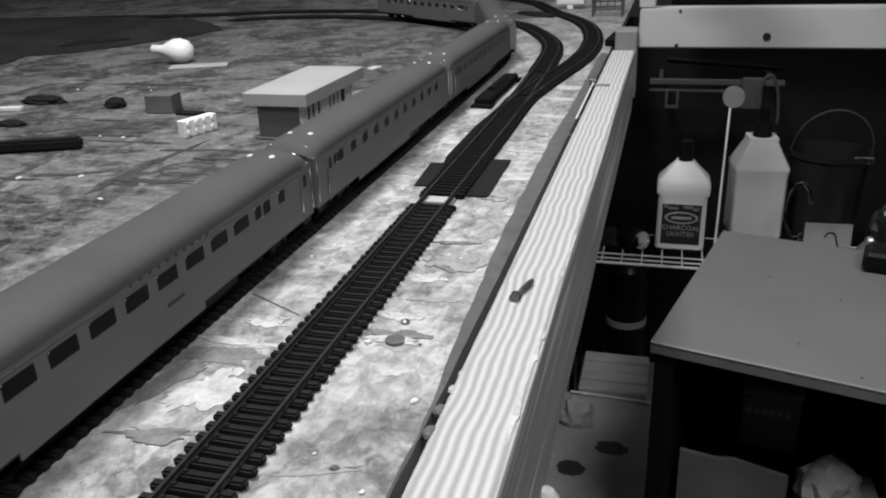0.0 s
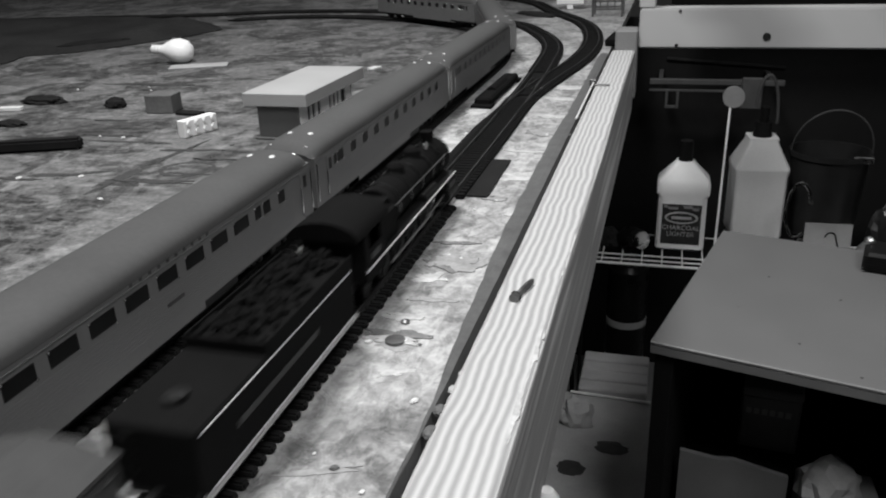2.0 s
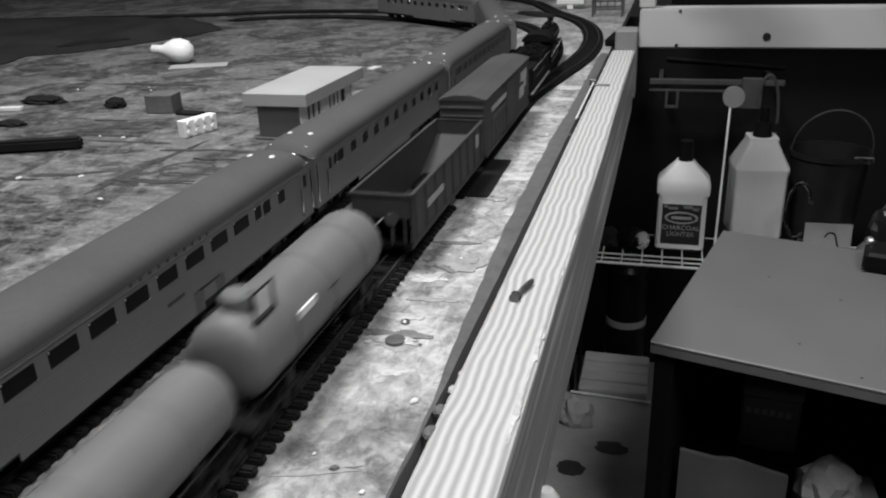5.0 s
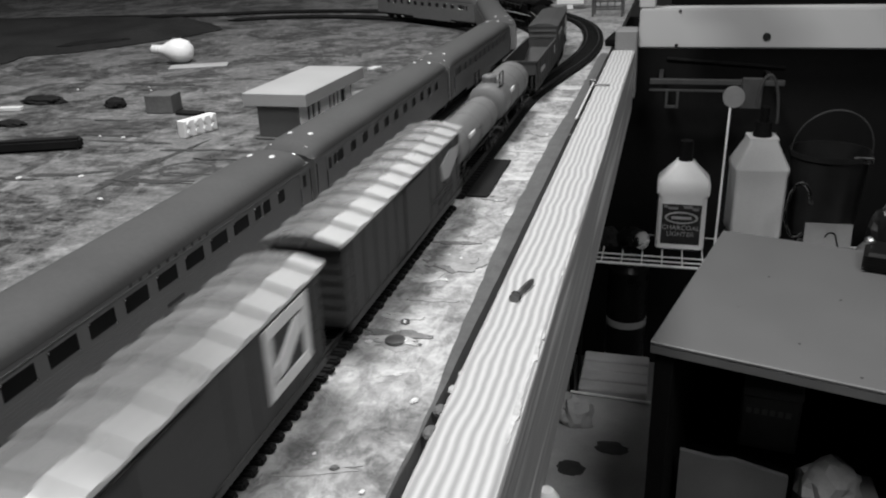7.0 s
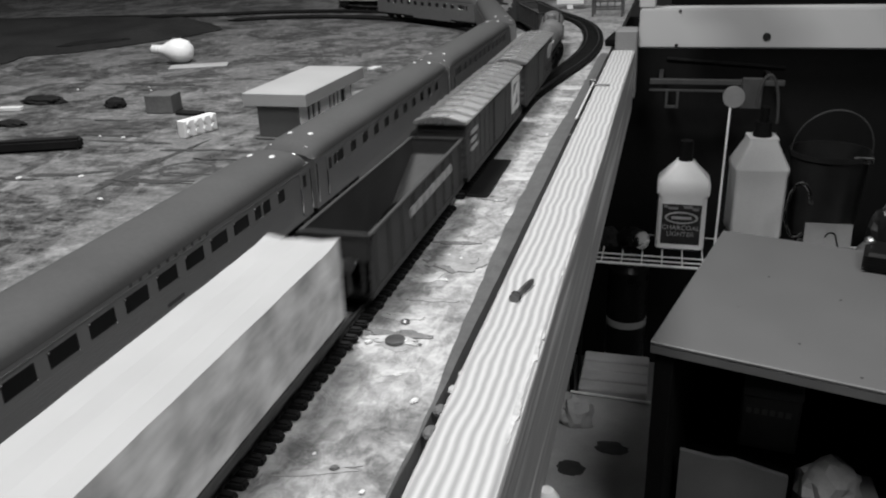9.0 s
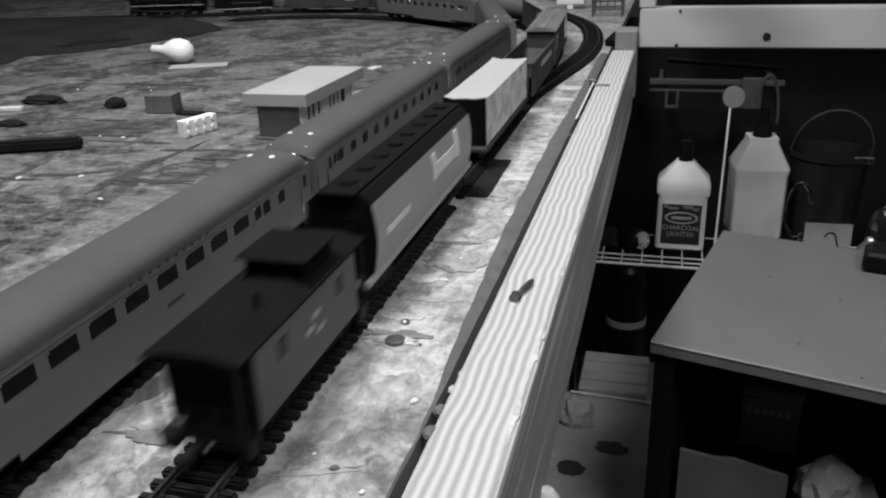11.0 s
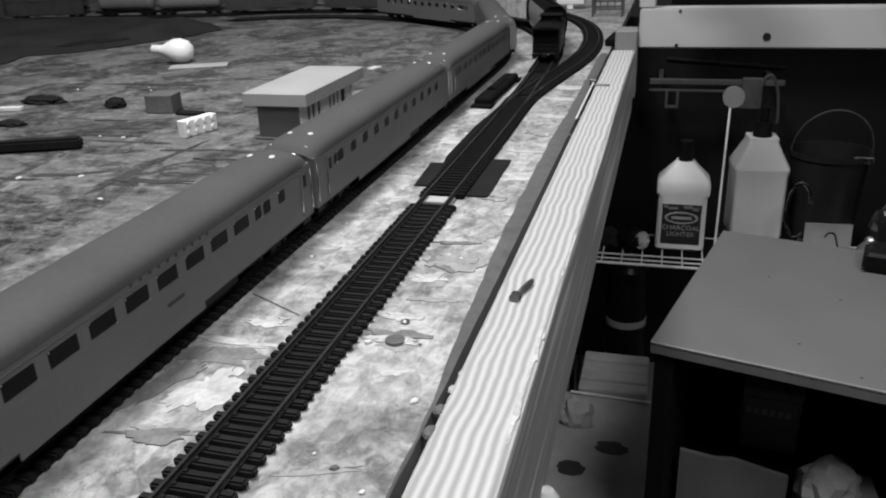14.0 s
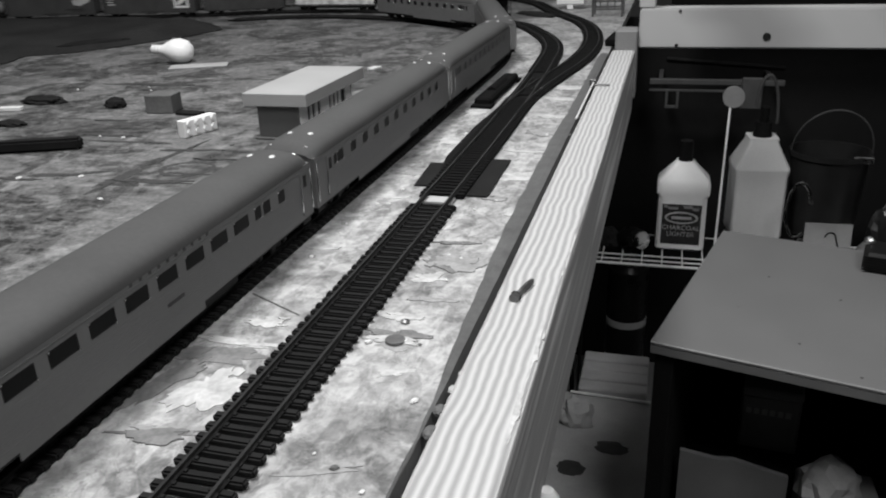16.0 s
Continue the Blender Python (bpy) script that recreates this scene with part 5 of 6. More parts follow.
# ---------------------------------------------------------------- things on the table
def station():
    c = thing("station_building", pose(0, 0, 0, 0, 0, 0), "small grey station building with a thick pale flat roof", "model building")
    x0, x1, y0, y1, h = -0.1985, -0.1600, 0.616, 0.738, 0.0288
    part("roof", boxed(-0.2095, -0.1505, 0.6125, 0.751, h, 0.0400, 0.0006), HOUSE_ROOF, c)
    part("base", boxed(x0 - 0.003, x1 + 0.004, y0 - 0.003, y1 + 0.003, 0.0, 0.0014, 0.0003), HOUSE_WALL, c)
    t = 0.0015
    bm = bmesh.new()
    box(bm, x0, x1, y0, y0 + t, 0.0014, h)
    box(bm, x0, x1, y1 - t, y1, 0.0014, h)
    box(bm, x0, x0 + t, y0 + t, y1 - t, 0.0014, h)
    part("wall", bm, HOUSE_WALL, c)
    openings = ((0.018, 0.024), (0.028, 0.034), (0.040, 0.046), (0.066, 0.071), (0.076, 0.081), (0.085, 0.090), (0.095, 0.106))
    edge = y0 + t
    for k, (a, b) in enumerate(openings):
        part("wall_panel", boxed(x1 - t, x1, edge, y0 + a, 0.0014, h), WHITE, c, "pale wall panel")
        edge = y0 + b
        part("window", boxed(x1 - t, x1 - t + 0.0003, y0 + a, y0 + b, 0.0014, h), GLASS_DARK, c)
    part("wall_panel", boxed(x1 - t, x1, edge, y1 - t, 0.0014, h), WHITE, c, "pale wall panel")


def white_brick():
    c = thing("toy_brick", pose(-0.2650, 0.6259, 0.0, 0, 0, -17), "white studded toy building brick lying on its side", "toy brick")
    part("block", boxed(-0.0045, 0.0045, -0.019, 0.019, 0.0, 0.0150, 0.0006), WHITE, c)
    bm = bmesh.new()
    rod(bm, (0.0045, -0.014, 0.0045), (0.0062, -0.014, 0.0045), 0.0024, 12)
    stud = mesh_of(bm, "stud", WHITE)
    for i in range(4):
        for z in (0.0, 0.0072):
            part("stud", stud, None, c, m=pose(0, 0.0093 * i, z))


def bulb():
    c = thing("light_bulb", pose(-0.5200, 0.9985, 0.0160, 0, 0, 0), "white frosted light bulb lying on the table", "light bulb")
    bm = bmesh.new()
    lathe(bm, [(0.0006, -0.019), (0.008, -0.0175), (0.0145, -0.011), (0.0172, -0.001), (0.0160, 0.008), (0.0115, 0.016), (0.0075, 0.022), (0.0062, 0.026)], 22)
    part("globe", bm, WHITE, c, m=pose(0.005, 0, 0, 0, -84, 20), smooth=True)
    bm = bmesh.new()
    lathe(bm, [(0.0062, 0.026), (0.0066, 0.028), (0.0058, 0.030), (0.0066, 0.032), (0.0058, 0.034), (0.0062, 0.037), (0.002, 0.040)], 16)
    part("screw_base", bm, WHITE_PAINT, c, m=pose(0.005, 0, 0, 0, -84, 20), smooth=True)
    bm = bmesh.new()
    box(bm, -0.038, 0.038, -0.016, 0.016, 0, 0.0009)
    single("paper_scrap", bm, CARD_PALE, "flat grey scrap of paper", "paper", pose(-0.4725, 0.9728, 0, 0, 0, 25))


def lump(name, m, sx, sy, sz, mat, label, cat, seed=0, flat=True):
    bm = bmesh.new()
    bmesh.ops.create_icosphere(bm, subdivisions=3, radius=1)
    for v in bm.verts:
        d = v.co.normalized()
        k = 1 + 0.28 * noise.noise(d * 2.2 + Vector((seed, 0, 0))) + 0.10 * noise.noise(d * 6 + Vector((0, seed, 0)))
        v.co = Vector((d.x * k * sx, d.y * k * sy, max(-0.35, d.z * k) * sz + 0.35 * sz))
    return single(name, bm, mat, label, cat, m)


def flake(name, x, y, lx, ly, ang, mat, label, cat, seed):
    """A thin ragged film on the table: an oval torn by noise, with islands round it."""
    bm = bmesh.new()
    rnd = random.Random(seed * 17 + 3)
    pieces = [(0.0, 0.0, 1.0)] + [(rnd.uniform(-1.1, 1.1), rnd.uniform(-1.2, 1.2), rnd.uniform(0.12, 0.35)) for _ in range(4)]
    for k, (px, py, sc) in enumerate(pieces):
        n = 44 if k == 0 else 16
        ring = []
        for i in range(n):
            a = 2 * math.pi * i / n
            r = 1 + 0.75 * noise.noise(Vector((math.cos(a) * 1.4, math.sin(a) * 1.4, seed + k))) + 0.45 * noise.noise(Vector((math.cos(a) * 5, math.sin(a) * 5, seed * 2 + k)))
            ring.append(bm.verts.new((lx * (px + sc * r * math.cos(a)), ly * (py + sc * r * math.sin(a)), -0.00014 + 0.00002 * k + 0.00011 * (seed % 5))))
        f = bm.faces.new(ring)
        g = bmesh.ops.extrude_face_region(bm, geom=[f])
        bmesh.ops.translate(bm, verts=[v for v in g["geom"] if isinstance(v, bmesh.types.BMVert)], vec=(0, 0, -0.0010))
    return single(name, bm, mat, label, cat, pose(x, y, 0, 0, 0, ang))


def table_clutter():
    single("dark_block", boxed(-0.0142, 0.0142, -0.012, 0.012, 0, 0.0185, 0.0008), SCRAP, "small dark grey wooden block", "block", pose(-0.3523, 0.7068, 0, 0, 0, 8))
    single("dark_strip", boxed(-0.014, 0.014, -0.006, 0.006, 0, 0.003, 0.0006), DARK_WOOD, "flat dark strip beside the block", "scrap", pose(-0.3161, 0.6955, 0, 0, 0, -6))
    bm = bmesh.new()
    box(bm, -0.080, 0.030, -0.006, 0.006, 0, 0.0100, 0.002, seg=2)
    single("black_bar", bm, DARK_WOOD, "black plastic bar lying on the table", "bar", pose(-0.3679, 0.5528, 0, 0, 0, 22))
    lump("clump", pose(-0.4188, 0.7182, 0), 0.0115, 0.010, 0.008, DARK_WOOD, "dark ragged clump of scenery foam", "clump", 3)
    lump("clump", pose(-0.5189, 0.7302, 0), 0.026, 0.013, 0.006, DARK_WOOD, "low dark clump of scenery foam", "clump", 5)
    lump("clump", pose(-0.4730, 0.6301, 0), 0.016, 0.008, 0.004, DARK_WOOD, "low dark clump of scenery foam", "clump", 9)
    single("white_chip", boxed(-0.012, 0.012, -0.004, 0.004, 0, 0.004, 0.0004), WHITE_PAINT, "white chip of plastic", "chip", pose(-0.5261, 0.6896, 0, 0, 0, 15))
    single("white_chip", boxed(-0.005, 0.005, -0.008, 0.008, 0, 0.0030, 0.0004), WHITE_PAINT, "white chip of plastic", "chip", pose(-0.2172, 0.9639, 0, 0, 0, -20))
    lump("clump", pose(-0.1017, 0.2277, 0), 0.004, 0.004, 0.002, DARK_WOOD, "small dark crumb on the plywood", "clump", 1)
    # dried glue smears on the bare plywood
    for x, y, lx, ly, ang, sd in ((-0.2504, 0.4972, 0.040, 0.0055, 88, 1), (-0.2466, 0.5579, 0.036, 0.0022, 84, 2), (-0.2247, 0.4864, 0.030, 0.0030, 4, 3), (-0.2412, 0.4758, 0.014, 0.0030, 8, 31), (-0.2052, 0.5092, 0.014, 0.0026, 0, 32), (-0.1903, 0.5496, 0.030, 0.0022, 4, 4), (-0.3108, 0.4888, 0.022, 0.0040, 12, 5),
                                  (-0.2868, 0.4966, 0.020, 0.0030, 30, 6), (-0.3302, 0.4754, 0.016, 0.0030, 0, 7), (-0.2365, 0.4020, 0.005, 0.0015, 0, 8), (-0.3876, 0.6615, 0.014, 0.0025, 4, 9), (-0.4299, 0.6652, 0.020, 0.0020, 0, 10),
                                  (-0.3135, 0.5892, 0.030, 0.0030, 3, 11), (-0.2378, 0.5720, 0.024, 0.0026, 8, 12), (-0.3416, 0.6072, 0.026, 0.0030, -2, 13), (-0.4484, 0.8412, 0.05, 0.006, 0, 14), (-0.2795, 0.8897, 0.05, 0.006, 2, 15), (-0.3685, 1.0639, 0.06, 0.008, 0, 16)):
        flake("glue_stain", x, y, lx, ly, ang, STAIN, "thin dark dried glue smear on the plywood", "stain", sd)
    # ring left by a pot
    bm = bmesh.new()
    n = 60
    loops = []
    for k, (r, z) in enumerate(((1.0, -0.0012), (1.0, -0.00006), (0.80, -0.00006), (0.80, -0.0012))):
        loops.append([bm.verts.new((0.0225 * (r + 0.10 * noise.noise(Vector((math.cos(i * 2 * math.pi / n) * 2, math.sin(i * 2 * math.pi / n) * 2, k // 2)))) * math.cos(i * 2 * math.pi / n),
                                    0.0200 * (r + 0.10 * noise.noise(Vector((math.cos(i * 2 * math.pi / n) * 2, math.sin(i * 2 * math.pi / n) * 2, k // 2)))) * math.sin(i * 2 * math.pi / n), z)) for i in range(n)])
    for a, b in zip(loops, loops[1:]):
        for i in range(n):
            bm.faces.new((a[i], a[(i + 1) % n], b[(i + 1) % n], b[i]))
    single("ring_stain", bm, STAIN, "dark ring stain dried into the plywood", "stain", pose(-0.2122, 0.5212, 0))
    # thin crack in the table by the track
    bm = bmesh.new()
    k = 14
    up = []
    for i in range(k + 1):
        u = i / k
        x, y = -0.0544 + 0.0338 * u, 0.3245 - 0.0180 * u + 0.0006 * noise.noise(Vector((u * 9, 1, 1)))
        h = 0.00045 + 0.0002 * noise.noise(Vector((u * 14, 5, 1)))
        up.append([bm.verts.new((x, y - h, -0.0009)), bm.verts.new((x, y - h, -0.00004)), bm.verts.new((x, y + h, -0.00004)), bm.verts.new((x, y + h, -0.0009))])
    for a, b in zip(up, up[1:]):
        for i in range(3):
            bm.faces.new((a[i], a[i + 1], b[i + 1], b[i]))
    single("pencil_scratch", bm, STAIN, "thin dark scratch across the pale paint", "scratch")
    # washer, screw and chips near the track
    bm = bmesh.new()
    lathe(bm, [(0.0015, 0.0), (0.0044, 0.0), (0.0044, 0.0010), (0.0015, 0.0010)], 20)
    single("washer", bm, NAIL_STEEL, "dark steel washer lying on the plywood", "washer", pose(0.0318, 0.2911, 0.0004))
    bm = bmesh.new()
    lathe(bm, [(0.0022, 0), (0.0022, 0.0008), (0.0008, 0.0016)], 12)
    single("tack", bm, NAIL_STEEL, "small dark tack head", "tack", pose(0.0306, 0.3094, 0))
    # lag screw on the board
    c = thing("screw", pose(0.0795, 0.3417, 0.0046 + 0.0017, 0, 0, -14), "dull steel screw lying on the edge board", "screw")
    bm = bmesh.new()
    rod(bm, (0, -0.009, 0), (0, 0.0105, 0), 0.0013, 12)
    for i in range(9):
        rod(bm, (0, -0.002 + i * 0.0013, 0), (0, -0.0014 + i * 0.0013, 0), 0.0015, 12)
    part("shank", bm, NAIL_STEEL, c)
    bm = bmesh.new()
    rod(bm, (0, -0.0116, 0), (0, -0.0085, 0), 0.0023, 6)
    rod(bm, (0, -0.0087, 0), (0, -0.0081, 0), 0.0027, 14)
    part("head", bm, NAIL_STEEL, c)
    # dark trim strip between table and board
    bm = bmesh.new()
    k = 120
    rows = []
    for i in range(k + 1):
        y = -0.4 + 1.50 * i / k
        w = 0.0007 * noise.noise(Vector((y * 40, 3, 1)))
        gone = 0.0012 if 0.215 < y < 0.253 else 0
        e = float(np.interp(y, (0.15, 0.20, 0.28, 0.39, 0.46, 0.64, 0.76), (0.0615, 0.0605, 0.0580, 0.0530, 0.0512, 0.0495, 0.0515)))
        rows.append([(e + 2 * w + gone, y, -0.0012), (e + 0.0008 + 2 * w + gone, y, 0.0010 - gone / 2), (max(0.0590, e + 0.002), y, 0.0017 - gone + w), (0.0628 + w, y, 0.0010 + w), (0.0632 + w, y, -0.012)])
    vs = [[bm.verts.new(p) for p in r] for r in rows]
    for a, b in zip(vs, vs[1:]):
        for i in range(4):
            bm.faces.new((a[i], a[i + 1], b[i + 1], b[i]))
    single("glue_bead", bm, GLUE, "dirty grey bead of dried glue along the board", "glue bead", kind="structure")
    for x, y, r, s in ((0.0655, 0.2412, 0.0022, 1), (0.0668, 0.2557, 0.0018, 2), (0.0661, 0.2266, 0.0026, 3), (0.0671, 0.2683, 0.0012, 4)):
        lump("glue_crumb", pose(x, y, 0.0012), r, r * 1.4, r * 0.8, SCRAP if s % 2 else CARD_PALE, "crumb of dried glue", "crumb", s)
    # chips and flecks of plaster
    for i in range(46):
        x, y = random.uniform(-0.045, 0.058), random.uniform(0.15, 0.9)
        if abs(x) < 0.018 or (x > 0 and y > 0.8):
            continue
        r = random.uniform(0.0005, 0.0013)
        lump("plaster_fleck", pose(x, y, 0, 0, 0, random.uniform(0, 180)), r * 1.4, r, r * 0.7, WHITE_PAINT if i % 3 else SCRAP, "fleck of plaster on the table", "fleck", i)
    for i in range(44):
        x, y = random.uniform(-0.56, -0.12), random.uniform(0.42, 0.86)
        r = random.uniform(0.0006, 0.0016)
        lump("plaster_fleck", pose(x, y, 0, 0, 0, random.uniform(0, 180)), r * 1.6, r, r * 0.7, WHITE_PAINT if i % 2 else SCRAP, "fleck of plaster on the table", "fleck", i + 60)
    for x, y, sx, sy, ang, mt, sd in ((0.0270, 0.3591, 0.0075, 0.0055, 25, CHALK, 1), (-0.0365, 0.2765, 0.0205, 0.0022, -2, CHALK, 2), (-0.0390, 0.2650, 0.0200, 0.0062, 3, STAIN_SOFT, 41), (-0.0500, 0.2400, 0.0052, 0.0230, -20, STAIN_SOFT, 42), (-0.0330, 0.2080, 0.0150, 0.0016, 10, STAIN_SOFT, 46), (-0.0300, 0.2390, 0.0110, 0.0170, -24, CHALK, 47), (0.0300, 0.3760, 0.0130, 0.0040, -36, STAIN_SOFT, 48), (0.0300, 0.4080, 0.0110, 0.0022, 8, STAIN_SOFT, 49), (0.0306, 0.2978, 0.0120, 0.0040, 0, STAIN_SOFT, 43), (-0.0313, 0.2061, 0.0100, 0.0040, 10, STAIN_SOFT, 44), (-0.0333, 0.2969, 0.009, 0.004, 10, CHALK, 3), (0.0359, 0.3809, 0.011, 0.010, -35, SMUDGE, 4),
                                      (0.0374, 0.8684, 0.017, 0.010, 0, CHALK, 5), (0.0388, 0.8092, 0.017, 0.006, 0, CHALK, 6), (0.0377, 0.6071, 0.017, 0.0030, 0, CHALK, 7), (-0.0415, 0.3870, 0.008, 0.002, 8, CHALK, 8),
                                      (-0.0289, 0.2110, 0.0120, 0.0022, 10, SMUDGE, 11), (0.0282, 0.3151, 0.009, 0.0035, 0, CHALK, 12),
                                      (0.0512, 0.4627, 0.0035, 0.0050, 0, CHALK, 13), (0.0369, 0.4891, 0.007, 0.0045, 0, SMUDGE, 14), (0.0336, 0.2897, 0.0070, 0.0045, 0, SMUDGE, 15), (-0.0313, 0.4819, 0.010, 0.0030, 12, CHALK, 16),
                                      (-0.0331, 0.5382, 0.008, 0.006, 12, SMUDGE, 17), (-0.0308, 0.6313, 0.012, 0.012, 0, CHALK, 18), (0.0306, 0.2920, 0.012, 0.0030, -4, CHALK, 19), (0.0405, 0.2680, 0.008, 0.0030, 30, CHALK, 20), (0.0365, 0.3354, 0.010, 0.0020, 6, SMUDGE, 21),
                                      (0.0412, 0.5394, 0.014, 0.008, 0, CHALK, 22), (0.0410, 0.6696, 0.016, 0.010, 0, SMUDGE, 23), (0.0438, 0.7294, 0.014, 0.006, 0, CHALK, 24), (-0.0362, 0.7415, 0.008, 0.016, 0, CHALK, 25), (0.0346, 0.2000, 0.012, 0.0016, 20, SMUDGE, 26)):
        flake("paint_patch", x, y, sx, sy, ang, mt, "pale old paint flaking off the plywood" if mt is CHALK else "grey worn smudge in the paint", "paint patch", sd)
    # splits on the board's outer edge, fresh wood showing
    for x, y, lx, ly, sd in ((0.0925, 0.372, 0.0022, 0.026, 51), (0.0930, 0.285, 0.0020, 0.022, 52), (0.0935, 0.240, 0.0016, 0.014, 53)):
        ob = flake("board_split", x, y, lx, ly, 0, CHALK, "pale split along the edge of the board", "split", sd)
        ob.matrix_basis = pose(x, y, 0.0044)
    # wire clip on the board's inner edge
    c = thing("wire_clip", pose(0, 0, 0), "small metal clip with a pale wire", "clip")
    bm = bmesh.new()
    box(bm, 0.060, 0.0665, 0.872, 0.878, 0.000, 0.008, 0.0006)
    box(bm, 0.066, 0.082, 0.855, 0.861, 0.0045, 0.0058, 0.0003)
    part("bracket", bm, NAIL_STEEL, c)
    bm = bmesh.new()
    rod(bm, (0.0645, 0.868, 0.0060), (0.0635, 0.711, 0.0030), 0.0009, 6)
    part("wire", bm, WHITE_PAINT, c)


def cloth_mound():
    """Low dark landscape cloth on the far side of the table."""
    bm = bmesh.new()
    nu, nv = 70, 60
    grid = []
    for j in range(nv + 1):
        for i in range(nu + 1):
            u, v = i / nu, j / nv
            y = 0.90 + 0.62 * v
            edge = float(np.interp(y, (0.90, 0.96, 1.04, 1.07, 1.16, 1.23, 1.36, 1.44, 1.52), (-0.78, -0.790, -0.800, -0.752, -0.705, -0.675, -0.652, -0.720, -0.880))) + 0.012 * noise.noise(Vector((y * 20, 2, 0)))
            x = edge - 0.80 * u
            q = min(u * 10, 1, (1 - u) * 6, v * 5, (1 - v) * 7)
            z = 0.0015 + q * (0.006 + 0.012 * (0.5 + noise.noise(Vector((x * 4, y * 4, 5)))) + 0.003 * noise.noise(Vector((x * 14, y * 14, 1))))
            grid.append(bm.verts.new((x, y, z)))
    k = nu + 1
    for j in range(nv):
        for i in range(nu):
            bm.faces.new((grid[j * k + i], grid[(j + 1) * k + i], grid[(j + 1) * k + i + 1], grid[j * k + i + 1]))
    g = bmesh.ops.extrude_face_region(bm, geom=bm.faces[:])
    bmesh.ops.translate(bm, verts=[v for v in g["geom"] if isinstance(v, bmesh.types.BMVert)], vec=(0, 0, -0.0012))
    single("landscape_cloth", bm, CLOTH, "rumpled dark landscape cloth spread on the table", "cloth", smooth=True)
    # low black lump put in as the shade under the lifted cloth edge
    lump("edge_shade", pose(-0.765, 1.140, 0, 0, 0, 50), 0.066, 0.011, 0.008, DARK_WOOD, "black lump standing for shade under the cloth edge", "roll", 2)


def far_things():
    c = thing("white_carton", pose(-0.0560, 1.682, 0, 0, 0, 6), "small white carton beside the far curve", "carton")
    part("carton_body", boxed(-0.027, 0.027, -0.012, 0.012, 0.010, 0.07, 0.001), WHITE, c)
    part("carton_foot", boxed(-0.006, 0.006, -0.010, 0.010, 0.0, 0.010, 0.001), WHITE, c)
    c = thing("lattice_tower", pose(0.0280, 1.560, 0, 0, 0, 0), "dark lattice bridge pier standing by the far track", "model bridge")
    for x in (-0.026, 0.026):
        for y in (-0.02, 0.02):
            part("leg", boxed(x - 0.0022, x + 0.0022, y - 0.0022, y + 0.0022, 0, 0.11), NAIL_STEEL, c)
    for z in (0.012, 0.026, 0.05, 0.075, 0.10):
        bm = bmesh.new()
        for y in (-0.022, 0.022):
            box(bm, -0.0265, 0.0265, y - 0.001, y + 0.001, z, z + 0.0026)
        part("crossbar", bm, NAIL_STEEL, c)
    bm = bmesh.new()
    for x in (-0.013, 0.0, 0.013):
        box(bm, x - 0.0009, x + 0.0009, -0.023, -0.021, 0.012, 0.11)
    part("lattice", bm, NAIL_STEEL, c)
    single("dark_box", boxed(-0.014, 0.012, -0.030, 0.050, 0, 0.010, 0.002), BLACK_MATT, "black switch box at the end of the board", "switch box", pose(0.0680, 1.200, 0, 0, 0, -4))
    lump("dark_puddle", pose(-0.1080, 1.575, 0, 0, 0, -50), 0.060, 0.020, 0.004, DARK_WOOD, "flat dark scenery pad inside the curve", "scenery pad", 7)


